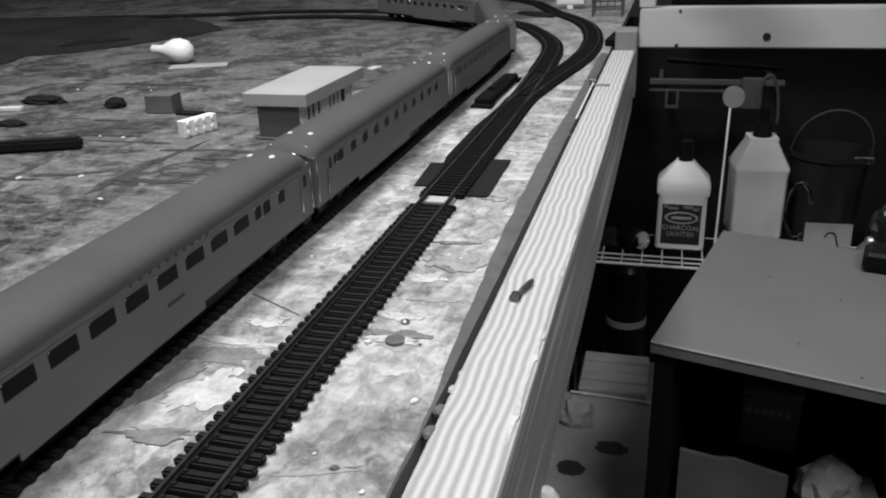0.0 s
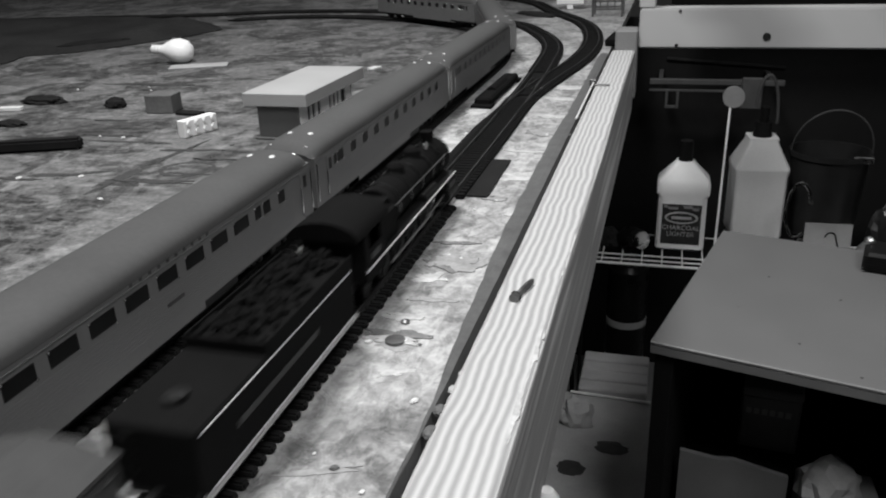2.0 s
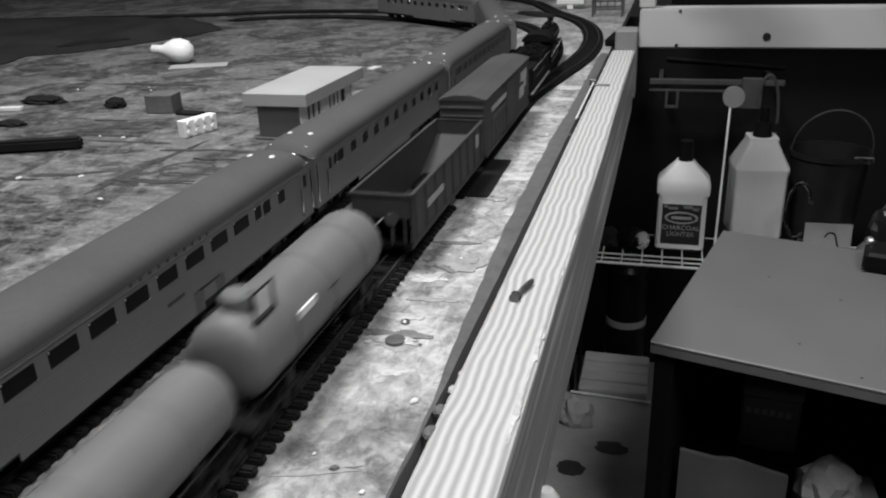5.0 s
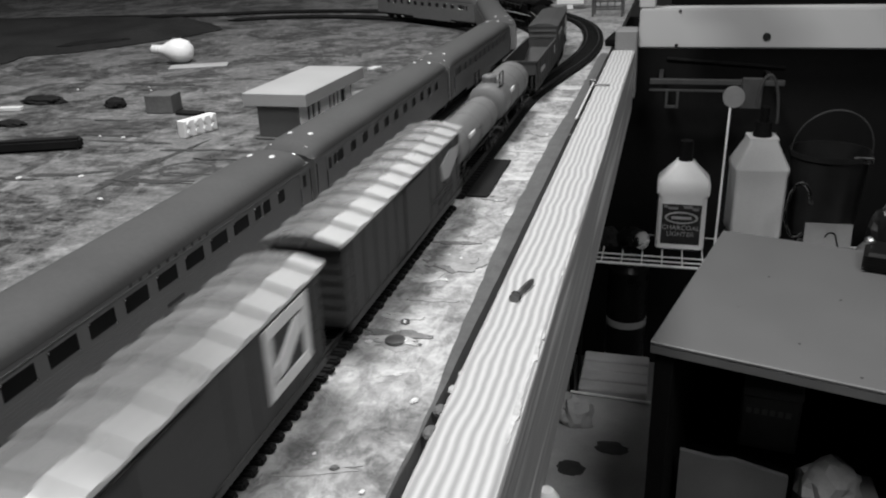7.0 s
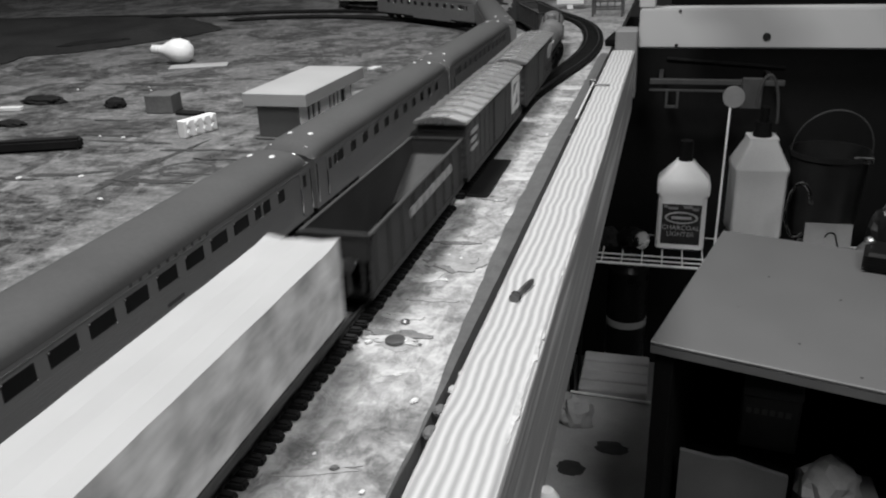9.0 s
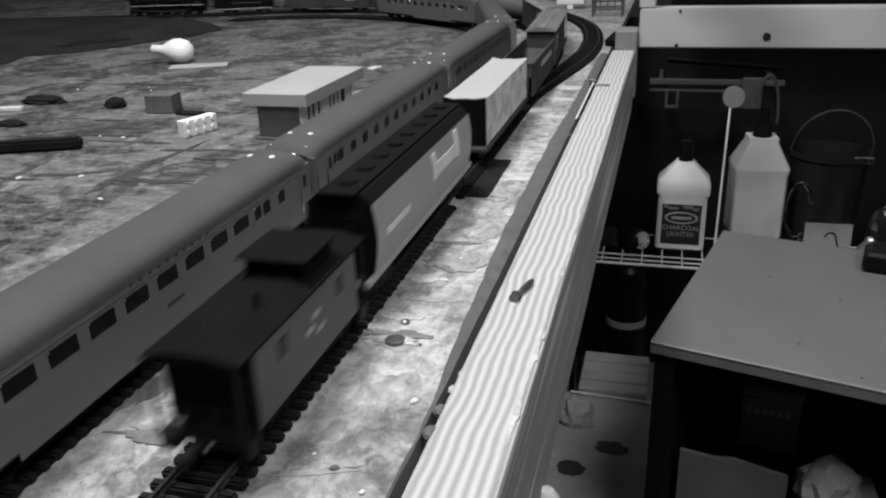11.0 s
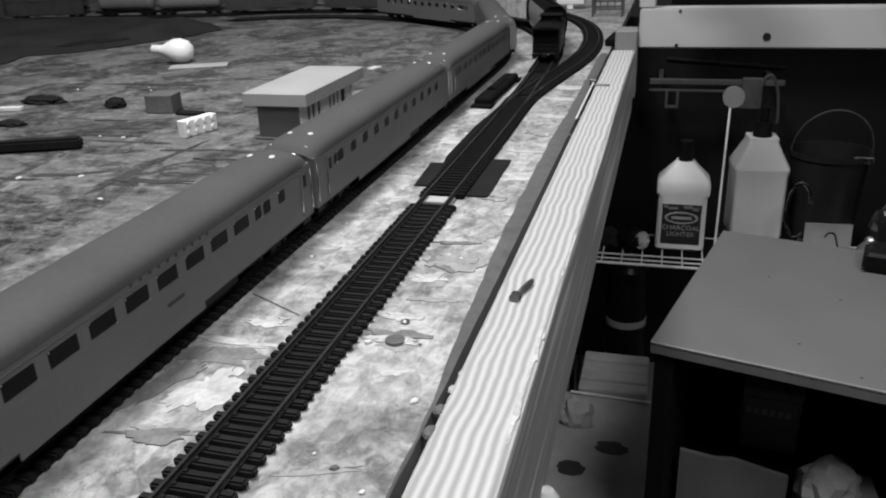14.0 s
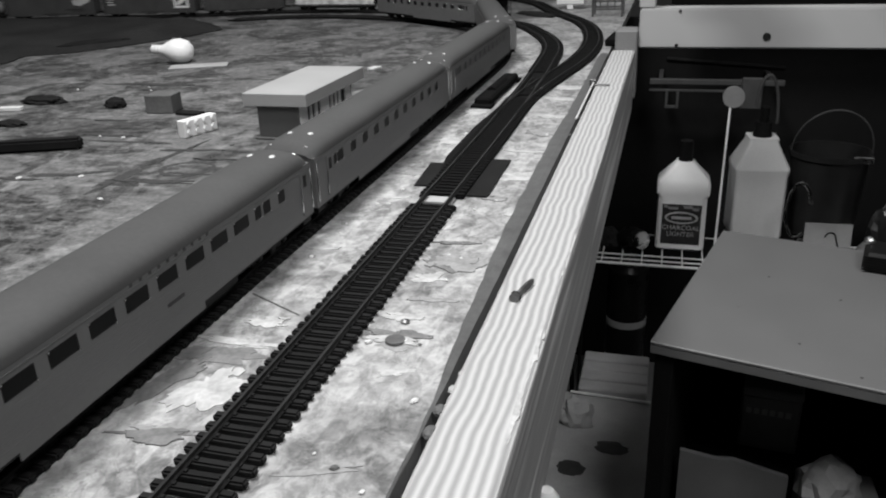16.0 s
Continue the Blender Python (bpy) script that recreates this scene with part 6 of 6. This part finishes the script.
# ---------------------------------------------------------------- below and beside the table
def side_cabinet():
    a = Vector((0.1410, 0.6979))
    b = Vector((0.3337, 0.6480))
    ang = math.degrees(math.atan2(b.y - a.y, b.x - a.x))
    c = thing("side_cabinet", pose(a.x, a.y, -0.2062, 0, 0, ang), "low cabinet with a worn grey laminate top and black sides", "cabinet")
    W, D = 0.46, 0.325
    part("top", boxed(0, W, 0, D, -0.0035, 0.0, 0.001), LAMINATE, c, "worn grey laminate top")
    part("edge_band", boxed(0.0005, W - 0.0005, 0.0005, D - 0.0005, -0.013, -0.0036, 0.0006), LAMINATE_EDGE, c)
    part("side_panel", boxed(0.004, 0.022, 0.006, D - 0.006, -0.5938, -0.0131, 0.0008), CABINET_BLACK, c)
    part("side_panel", boxed(W - 0.022, W - 0.004, 0.006, D - 0.006, -0.5938, -0.0131, 0.0008), CABINET_BLACK, c)
    part("back_panel", boxed(0.022, W - 0.022, D - 0.012, D - 0.006, -0.5938, -0.0131), CABINET_BLACK, c)
    part("shelf", boxed(0.022, W - 0.022, 0.105, D - 0.012, -0.1860, -0.1760, 0.0006), CABINET_BLACK, c)
    single("low_carton", boxed(0.297, 0.369, 0.678, 0.756, -0.80, -0.368, 0.002), CARD, "grey carton standing inside the cabinet", "carton")
    # screw dents on the top
    bm = bmesh.new()
    for x, y in ((0.075, 0.20), (0.125, 0.055), (0.150, 0.17), (0.180, 0.015), (0.06, 0.11)):
        rod(bm, (x, y, -0.0005), (x, y, 0.0004), 0.0012, 10)
    part("screw_head", bm, NAIL_STEEL, c)
    M = c.matrix_basis
    sb = thing("storage_box", pose(0.243, 0.801, -0.3822, 0, 0, -6), "dark cardboard box with faint lettering inside the cabinet", "box")
    part("carton", boxed(0, 0.060, 0, 0.08, 0, 0.066, 0.002), CARD, sb)
    part("lid", boxed(-0.001, 0.061, -0.001, 0.081, 0.0661, 0.076, 0.002), CARD, sb)
    bm = bmesh.new()
    for k in range(6):
        box(bm, 0.005 + k * 0.008, 0.0105 + k * 0.008, -0.0008, 0.0, 0.045, 0.052)
    part("lettering", bm, CARD_PALE, sb, "faint lettering bars")
    bm = bmesh.new()
    front = [bm.verts.new(p) for p in ((0, 0, 0), (0.106, 0, 0), (0.106, 0, 0.440), (0.052, 0, 0.4535), (0.036, 0, 0.4515), (0, 0, 0.4575))]
    g = bmesh.ops.extrude_face_region(bm, geom=[bm.faces.new(front)])
    bmesh.ops.translate(bm, verts=[v for v in g["geom"] if isinstance(v, bmesh.types.BMVert)], vec=(0, 0.006, 0))
    single("stained_board", bm, LAMINATE_EDGE, "grey stained board with a broken top edge", "board", pose(0.1790, 0.722, -0.80, 0, 0, 0))
    lump("plastic_bag", pose(0.322, 0.716, -0.369, 0, 0, 20), 0.030, 0.026, 0.028, CARD, "crumpled translucent plastic bag", "bag", 12)


def wire_shelf():
    c = thing("wire_shelf", pose(-0.0068, -0.0047, -0.3644), "white coated wire shelf", "shelf")
    bm = bmesh.new()
    rod(bm, (0.02, 1.258, 0), (0.60, 1.258, 0), 0.0024, 8)
    part("front_wire", bm, WIRE, c)
    for y in (1.275, 1.295, 1.395):
        bm = bmesh.new()
        rod(bm, (0.02, y, 0.001), (0.60, y, 0.001), 0.0014, 6)
        part("long_wire", bm, WIRE, c)
    bm = bmesh.new()
    rod(bm, (0, 1.256, 0.0022), (0, 1.40, 0.0022), 0.0013, 6)
    rod(bm, (0, 1.257, 0.002), (0, 1.257, -0.0), 0.0013, 6)
    w = mesh_of(bm, "cross_wire", WIRE)
    for i in range(18):
        part("cross_wire", w, None, c, m=pose(0.03 + 0.0325 * i, 0, 0))
    for x in (0.02, 0.60):
        for y in (1.258, 1.40):
            bm = bmesh.new()
            rod(bm, (x, y, -0.4356), (x, y, 0.36), 0.004, 8)
            part("post", bm, BLACK, c)


def lighter_bottle():
    z0 = -0.3607
    c = thing("lighter_fluid_bottle", pose(0.1800, 1.3403, z0, 0, 0, 0), "white plastic lighter fluid bottle with a black label", "bottle")
    bm = bmesh.new()
    def ring(w, d, z, r, n=6):
        pts = []
        for cx, cy, a0 in ((w - r, d - r, 0), (-w + r, d - r, 90), (-w + r, -d + r, 180), (w - r, -d + r, 270)):
            for i in range(n + 1):
                a = radians(a0 + 90 * i / n)
                pts.append(bm.verts.new((cx + r * math.cos(a), cy + r * math.sin(a), z)))
        return pts
    prof = [(0.037, 0.020, 0.0, 0.010), (0.0400, 0.024, 0.004, 0.010), (0.0395, 0.0240, 0.094, 0.010), (0.0425, 0.0255, 0.099, 0.008), (0.0425, 0.0255, 0.117, 0.008), (0.0400, 0.0245, 0.124, 0.008),
            (0.0180, 0.0150, 0.148, 0.0085), (0.0140, 0.0135, 0.153, 0.0085)]
    rings = [ring(*p) for p in prof]
    for a, b in zip(rings, rings[1:]):
        for i in range(len(a)):
            bm.faces.new((a[i], a[(i + 1) % len(a)], b[(i + 1) % len(a)], b[i]))
    bm.faces.new(rings[0][::-1]), bm.faces.new(rings[-1])
    part("bottle_body", bm, BOTTLE, c, smooth=True)
    bm = bmesh.new()
    rod(bm, (0, 0, 0.152), (0, 0, 0.186), 0.0120, 18, 0.0105)
    part("cap", bm, BLACK, c, "black ribbed cap")
    l = part("front_label", boxed(-0.0315, 0.0315, -0.0256, -0.0235, 0.013, 0.083, 0.0003), LABEL_BLACK, c, "black printed label")
    bm = bmesh.new()
    lathe(bm, [(0.027, 0), (0.027, 0.0004)], 28, (0, 0, 0), 1.0, 0.40)
    part("brand_oval", bm, LABEL_PALE, l, "pale oval mark", pose(0, -0.0256, 0.0600, 90, 0, 0))
    bm = bmesh.new()
    lathe(bm, [(0.0235, 0), (0.0235, 0.0007)], 28, (0, 0, 0), 1.0, 0.34)
    part("brand_oval", bm, LABEL_BLACK, l, "dark oval mark", pose(0, -0.0256, 0.0600, 90, 0, 0))
    bm = bmesh.new()
    box(bm, -0.016, 0.016, -0.0268, -0.0263, 0.0575, 0.0625)
    part("brand_bar", bm, LABEL_PALE, l, "pale mark")
    for text, z in (("CHARCOAL", 0.0420), ("LIGHTER", 0.0305)):
        me = letters(text, 0.0115)
        me.materials.append(LABEL_PALE)
        part("label_text", me, None, l, "pale lettering", pose(0, -0.0258, z, 90, 0, 0))
    bm = bmesh.new()
    for x, z, w in ((-0.014, 0.074, 0.016), (0.010, 0.0765, 0.014), (0.022, 0.073, 0.010), (-0.026, 0.077, 0.006)):
        box(bm, x - w / 2, x + w / 2, -0.0259, -0.0256, z, z + 0.005)
    part("label_art", bm, CARD, l, "grey printed picture patches")


def jug():
    c = thing("plastic_jug", pose(0.3045, 1.430, -0.3607, 0, 0, 6), "tall milky plastic jug with a dark spout", "jug")
    bm = bmesh.new()
    rings = []
    n = 8
    for w, d, z, r in ((0.040, 0.034, 0, 0.006), (0.0430, 0.036, 0.006, 0.006), (0.0425, 0.036, 0.112, 0.006), (0.0440, 0.038, 0.122, 0.005), (0.0440, 0.038, 0.127, 0.005), (0.0240, 0.024, 0.168, 0.005), (0.0240, 0.024, 0.1755, 0.005)):
        pts = []
        for cx, cy, a0 in ((w - r, d - r, 0), (-w + r, d - r, 90), (-w + r, -d + r, 180), (w - r, -d + r, 270)):
            for i in range(n + 1):
                a = radians(a0 + 90 * i / n)
                pts.append(bm.verts.new((cx + r * math.cos(a), cy + r * math.sin(a), z)))
        rings.append(pts)
    for a, b in zip(rings, rings[1:]):
        for i in range(len(a)):
            bm.faces.new((a[i], a[(i + 1) % len(a)], b[(i + 1) % len(a)], b[i]))
    bm.faces.new(rings[0][::-1]), bm.faces.new(rings[-1])
    part("jug_body", bm, JUG, c, smooth=True)
    bm = bmesh.new()
    rod(bm, (0, 0, 0.1755), (0, 0, 0.200), 0.016, 18, 0.013)
    rod(bm, (0, 0, 0.200), (0, -0.004, 0.226), 0.007, 12)
    part("spout", bm, BLACK, c, "dark spout")
    # thin hose looping up out of the spout and down behind
    bm = bmesh.new()
    k = 18
    pts = [Vector((-0.014 + 0.020 * (1 - math.cos(math.pi * i / k)) * 0.9, 0.004, 0.226 + 0.055 * math.sin(math.pi * i / k) - 0.03 * (i / k) ** 3)) for i in range(k + 1)]
    for a, b in zip(pts, pts[1:]):
        rod(bm, a, b, 0.0026, 7)
    part("hose", bm, RAIL_BAR, c, "thin grey hose")


def shelf_clutter():
    z0 = -0.3607
    # glass jar lying by the bottle
    c = thing("glass_jar", pose(0.1032, 1.310, z0 + 0.020, 0, 0, 15), "dark glass jar lying on the wire shelf", "jar")
    bm = bmesh.new()
    lathe(bm, [(0.010, -0.024), (0.018, -0.020), (0.020, 0.0), (0.019, 0.016), (0.014, 0.022)], 20)
    part("glass", bm, GLASS_DARK, c, m=pose(0, 0, 0, 78, 0, 20), smooth=True)
    bm = bmesh.new()
    lathe(bm, [(0.015, 0.021), (0.0155, 0.028), (0.013, 0.029)], 20)
    part("lid", bm, CHROME, c, m=pose(0, 0, 0, 78, 0, 20), smooth=True)
    lump("rag", pose(0.0612, 1.330, z0, 0, 0, 0), 0.020, 0.018, 0.022, DARK_WOOD, "dark crumpled rag beside the jar", "rag", 4)
    # white prop rod with a round cap
    c = thing("prop_rod", pose(-0.0078, -0.0035, -0.0130), "thin white rod with a round pale knob", "rod")
    bm = bmesh.new()
    rod(bm, (0.2408, 1.268, -0.352), (0.261, 1.50, -0.135), 0.0020, 8)
    part("shaft", bm, WIRE, c)
    bm = bmesh.new()
    rod(bm, (0.265, 1.492, -0.120), (0.265, 1.504, -0.120), 0.0185, 22)
    part("knob", bm, CARD, c)
    # rail with brackets
    c = thing("wall_rail", pose(-0.0096, -0.0016, -0.0150), "dim metal rail with brackets", "rail")
    bm = bmesh.new()
    box(bm, 0.12, 0.36, 1.58, 1.592, -0.114, -0.104, 0.001)
    part("rail_bar", bm, RAIL_BAR, c)
    bm = bmesh.new()
    box(bm, 0.12, 0.262, 1.575, 1.58, -0.126, -0.122, 0.0005)
    box(bm, 0.285, 0.322, 1.57, 1.58, -0.156, -0.098, 0.002)
    box(bm, 0.150, 0.155, 1.57, 1.58, -0.155, -0.122, 0.0005)
    box(bm, 0.170, 0.175, 1.57, 1.58, -0.155, -0.122, 0.0005)
    box(bm, 0.1501, 0.1749, 1.5705, 1.5795, -0.157, -0.1525, 0.0005)
    part("bracket", bm, RAIL_BAR, c)
    for x in (0.14, 0.34):
        part("hanger", boxed(x - 0.004, x + 0.004, 1.592, 1.7016, -0.112, -0.106), RAIL_BAR, c)
    # dark bucket with a bright handle
    c = thing("bucket", pose(0.4212, 1.466, z0, 0, 0, 0), "dark plastic bucket with a bright rim", "bucket")
    bm = bmesh.new()
    lathe(bm, [(0.054, 0), (0.063, 0.136), (0.0665, 0.138), (0.0665, 0.146), (0.062, 0.146), (0.053, 0.01), (0.01, 0.008)], 32)
    part("pail", bm, PAIL, c, smooth=True)
    bm = bmesh.new()
    k = 20
    pts = [Vector((0.064 * math.cos(math.pi * i / k), -0.01 - 0.02 * math.sin(math.pi * i / k), 0.146 + 0.075 * math.sin(math.pi * i / k))) for i in range(k + 1)]
    for a, b in zip(pts, pts[1:]):
        rod(bm, a, b, 0.0016, 6)
    part("handle", bm, RAIL_BAR, c)
    part("clip", boxed(0.028, 0.0600, -0.050, -0.036, 0.136, 0.1475, 0.002), STEEL, c, "shiny clip on the rim")
    # dim pipe along the back and clutter at the end of the shelf
    bm = bmesh.new()
    rod(bm, (0.1390, 1.6965, -0.0990), (0.3630, 1.6965, -0.1150), 0.0035, 10)
    single("hanging_pipe", bm, DARK_WOOD, "dark pipe running along the black backdrop", "pipe")
    lump("crumpled_bag", pose(0.461, 1.295, z0), 0.017, 0.016, 0.034, CARD, "crumpled grey plastic bag on the shelf", "bag", 12)
    lump("folded_cloth", pose(0.513, 1.395, z0), 0.030, 0.024, 0.055, PAIL, "dark folded cloth lying on the shelf", "cloth", 17)
    # coiled lead
    bm = bmesh.new()
    k = 26
    pts = [Vector((0.359 + 0.018 * math.cos(0.25 + 1.6 * math.pi * i / k), 1.32, z0 + 0.082 + 0.046 * math.sin(0.25 + 1.6 * math.pi * i / k))) for i in range(k + 1)]
    for a, b in zip(pts, pts[1:]):
        rod(bm, a, b, 0.0026, 6)
    single("cable_coil", bm, STEEL, "loop of shiny grey cable", "cable")
    c = thing("label_card", pose(0.4040, 1.290, z0, -8, 0, 2), "pale card with a dark hook drawing", "card")
    part("card", boxed(-0.035, 0.035, 0, 0.003, 0.033, 0.070, 0.0006), CARD_PALE, c)
    bm = bmesh.new()
    pts = [Vector((0.004 + 0.008 * math.cos(a), -0.0006, 0.048 + 0.008 * math.sin(a))) for a in np.linspace(math.pi, 0, 8)] + [Vector((0.014, -0.0006, 0.040)), Vector((0.017, -0.0006, 0.030))]
    for a, b in zip(pts, pts[1:]):
        rod(bm, a, b, 0.0012, 5)
    part("hook_drawing", bm, BLACK, c)
    part("card_base", boxed(-0.035, 0.035, 0.0, 0.05, 0.0, 0.033, 0.001), CARD, c)
    # black gadget on the cabinet
    c = thing("black_gadget", pose(0.3827, 0.922, -0.2062, 0, 0, -14), "black ribbed plastic gadget on the cabinet top", "gadget")
    part("housing", boxed(-0.016, 0.05, -0.02, 0.03, 0, 0.022, 0.005), BLACK, c)
    bm = bmesh.new()
    for i in range(6):
        box(bm, -0.016, 0.05, -0.0212, -0.0195, 0.003 + i * 0.003, 0.0042 + i * 0.003)
    part("rib", bm, BLACK, c)
    bm = bmesh.new()
    ball(bm, (-0.012, 0.016, 0.024), 0.006, 12, 8)
    part("knob", bm, STEEL, c)


def under_table():
    # crates and boxes below the edge of the layout
    c = thing("low_crate", pose(0, 0, 0), "grey storage crate with a stained lid", "crate")
    part("crate_body", boxed(-0.049, 0.161, 0.698, 1.078, -0.80, -0.534, 0.003), CARD, c)
    part("lid", boxed(-0.054, 0.166, 0.693, 1.083, -0.5339, -0.514, 0.003), CARD_PALE, c, "stained pale lid")
    for i in range(4):
        y = 1.093 + i * 0.030
        single("upright_board", boxed(0.0393, 0.1443, y, y + 0.026, -0.80, -0.5117 + 0.0015 * (i % 2), 0.002), CARD_PALE, "pale board standing upright in a row", "board", group="upright boards")
    
    bm = bmesh.new()
    rod(bm, (0.030, 1.075, -0.5095), (0.150, 1.067, -0.5095), 0.0022, 8)
    single("wire_rod", bm, WIRE, "white wire rod lying on the crate", "rod")
    lump("clear_wrapper", pose(0.0455, 1.003, -0.514, 0, 0, 0), 0.026, 0.022, 0.030, CARD_PALE, "crumpled clear plastic wrapper", "wrapper", 21)
    lump("stain", pose(0.101, 0.948, -0.514), 0.022, 0.015, 0.0008, RAIL_BAR, "dark stain on the crate lid", "stain", 31)
    lump("stain", pose(0.051, 0.893, -0.514), 0.018, 0.016, 0.0008, RAIL_BAR, "dark stain on the crate lid", "stain", 37)
    c = thing("storage_jar", pose(0.0983, 1.353, -0.80, 0, 0, 0), "dim glass storage jar with a pale band", "jar")
    bm = bmesh.new()
    lathe(bm, [(0.034, 0.0), (0.036, 0.01), (0.036, 0.387), (0.028, 0.397)], 24)
    part("jar_glass", bm, GLASS_DARK, c, smooth=True)
    bm = bmesh.new()
    lathe(bm, [(0.0366, 0.279), (0.0366, 0.292)], 24)
    part("jar_band", bm, CARD, c, smooth=True)
    # pale bottle standing close to the board
    c = thing("pale_bottle", pose(0.0990, 0.2935, -0.268, 0, 0, 0), "pale plastic bottle standing under the edge board", "bottle")
    bm = bmesh.new()
    lathe(bm, [(0.0060, 0.0), (0.0066, 0.004), (0.0066, 0.185), (0.0058, 0.194), (0.003, 0.1985), (0.001, 0.199)], 20)
    part("bottle_body", bm, BOTTLE, c, smooth=True)
    single("low_stand", boxed(0.085, 0.135, 0.26, 0.34, -0.80, -0.2685, 0.002), BLACK, "black stand under the pale bottle", "stand")
    # table legs
    for x, y in ((-0.20, 1.16), (-0.2, -1.2), (-1.85, 2.2), (-1.85, -2.7)):
        single("table_leg", boxed(x - 0.03, x + 0.03, y - 0.03, y + 0.03, -0.80, -0.0135, 0.002), DARK_WOOD, "dark timber leg of the layout table", "table leg", group="table legs")


# ---------------------------------------------------------------- build
structure()
lamp_housing(LAMP_MAIN, (-0.10, 0.45, 0.0), 0.19)
lamp_housing(LAMP_FILL, (0.05, 0.7, -0.1), 0.29)
lamp_housing(LAMP_SHEEN, (0.0, 0.7, 0.0), 0.50)
WHEEL, TRUCK, TRUCK_LONG = wheel_mesh(), truck_frame(0.030), truck_frame(0.042)
DRIVERS = []
coaches()
CARS = train()
station()
white_brick()
bulb()
cloth_mound()
table_clutter()
far_things()
side_cabinet()
wire_shelf()
lighter_bottle()
jug()
shelf_clutter()
under_table()
tracks()
motions()
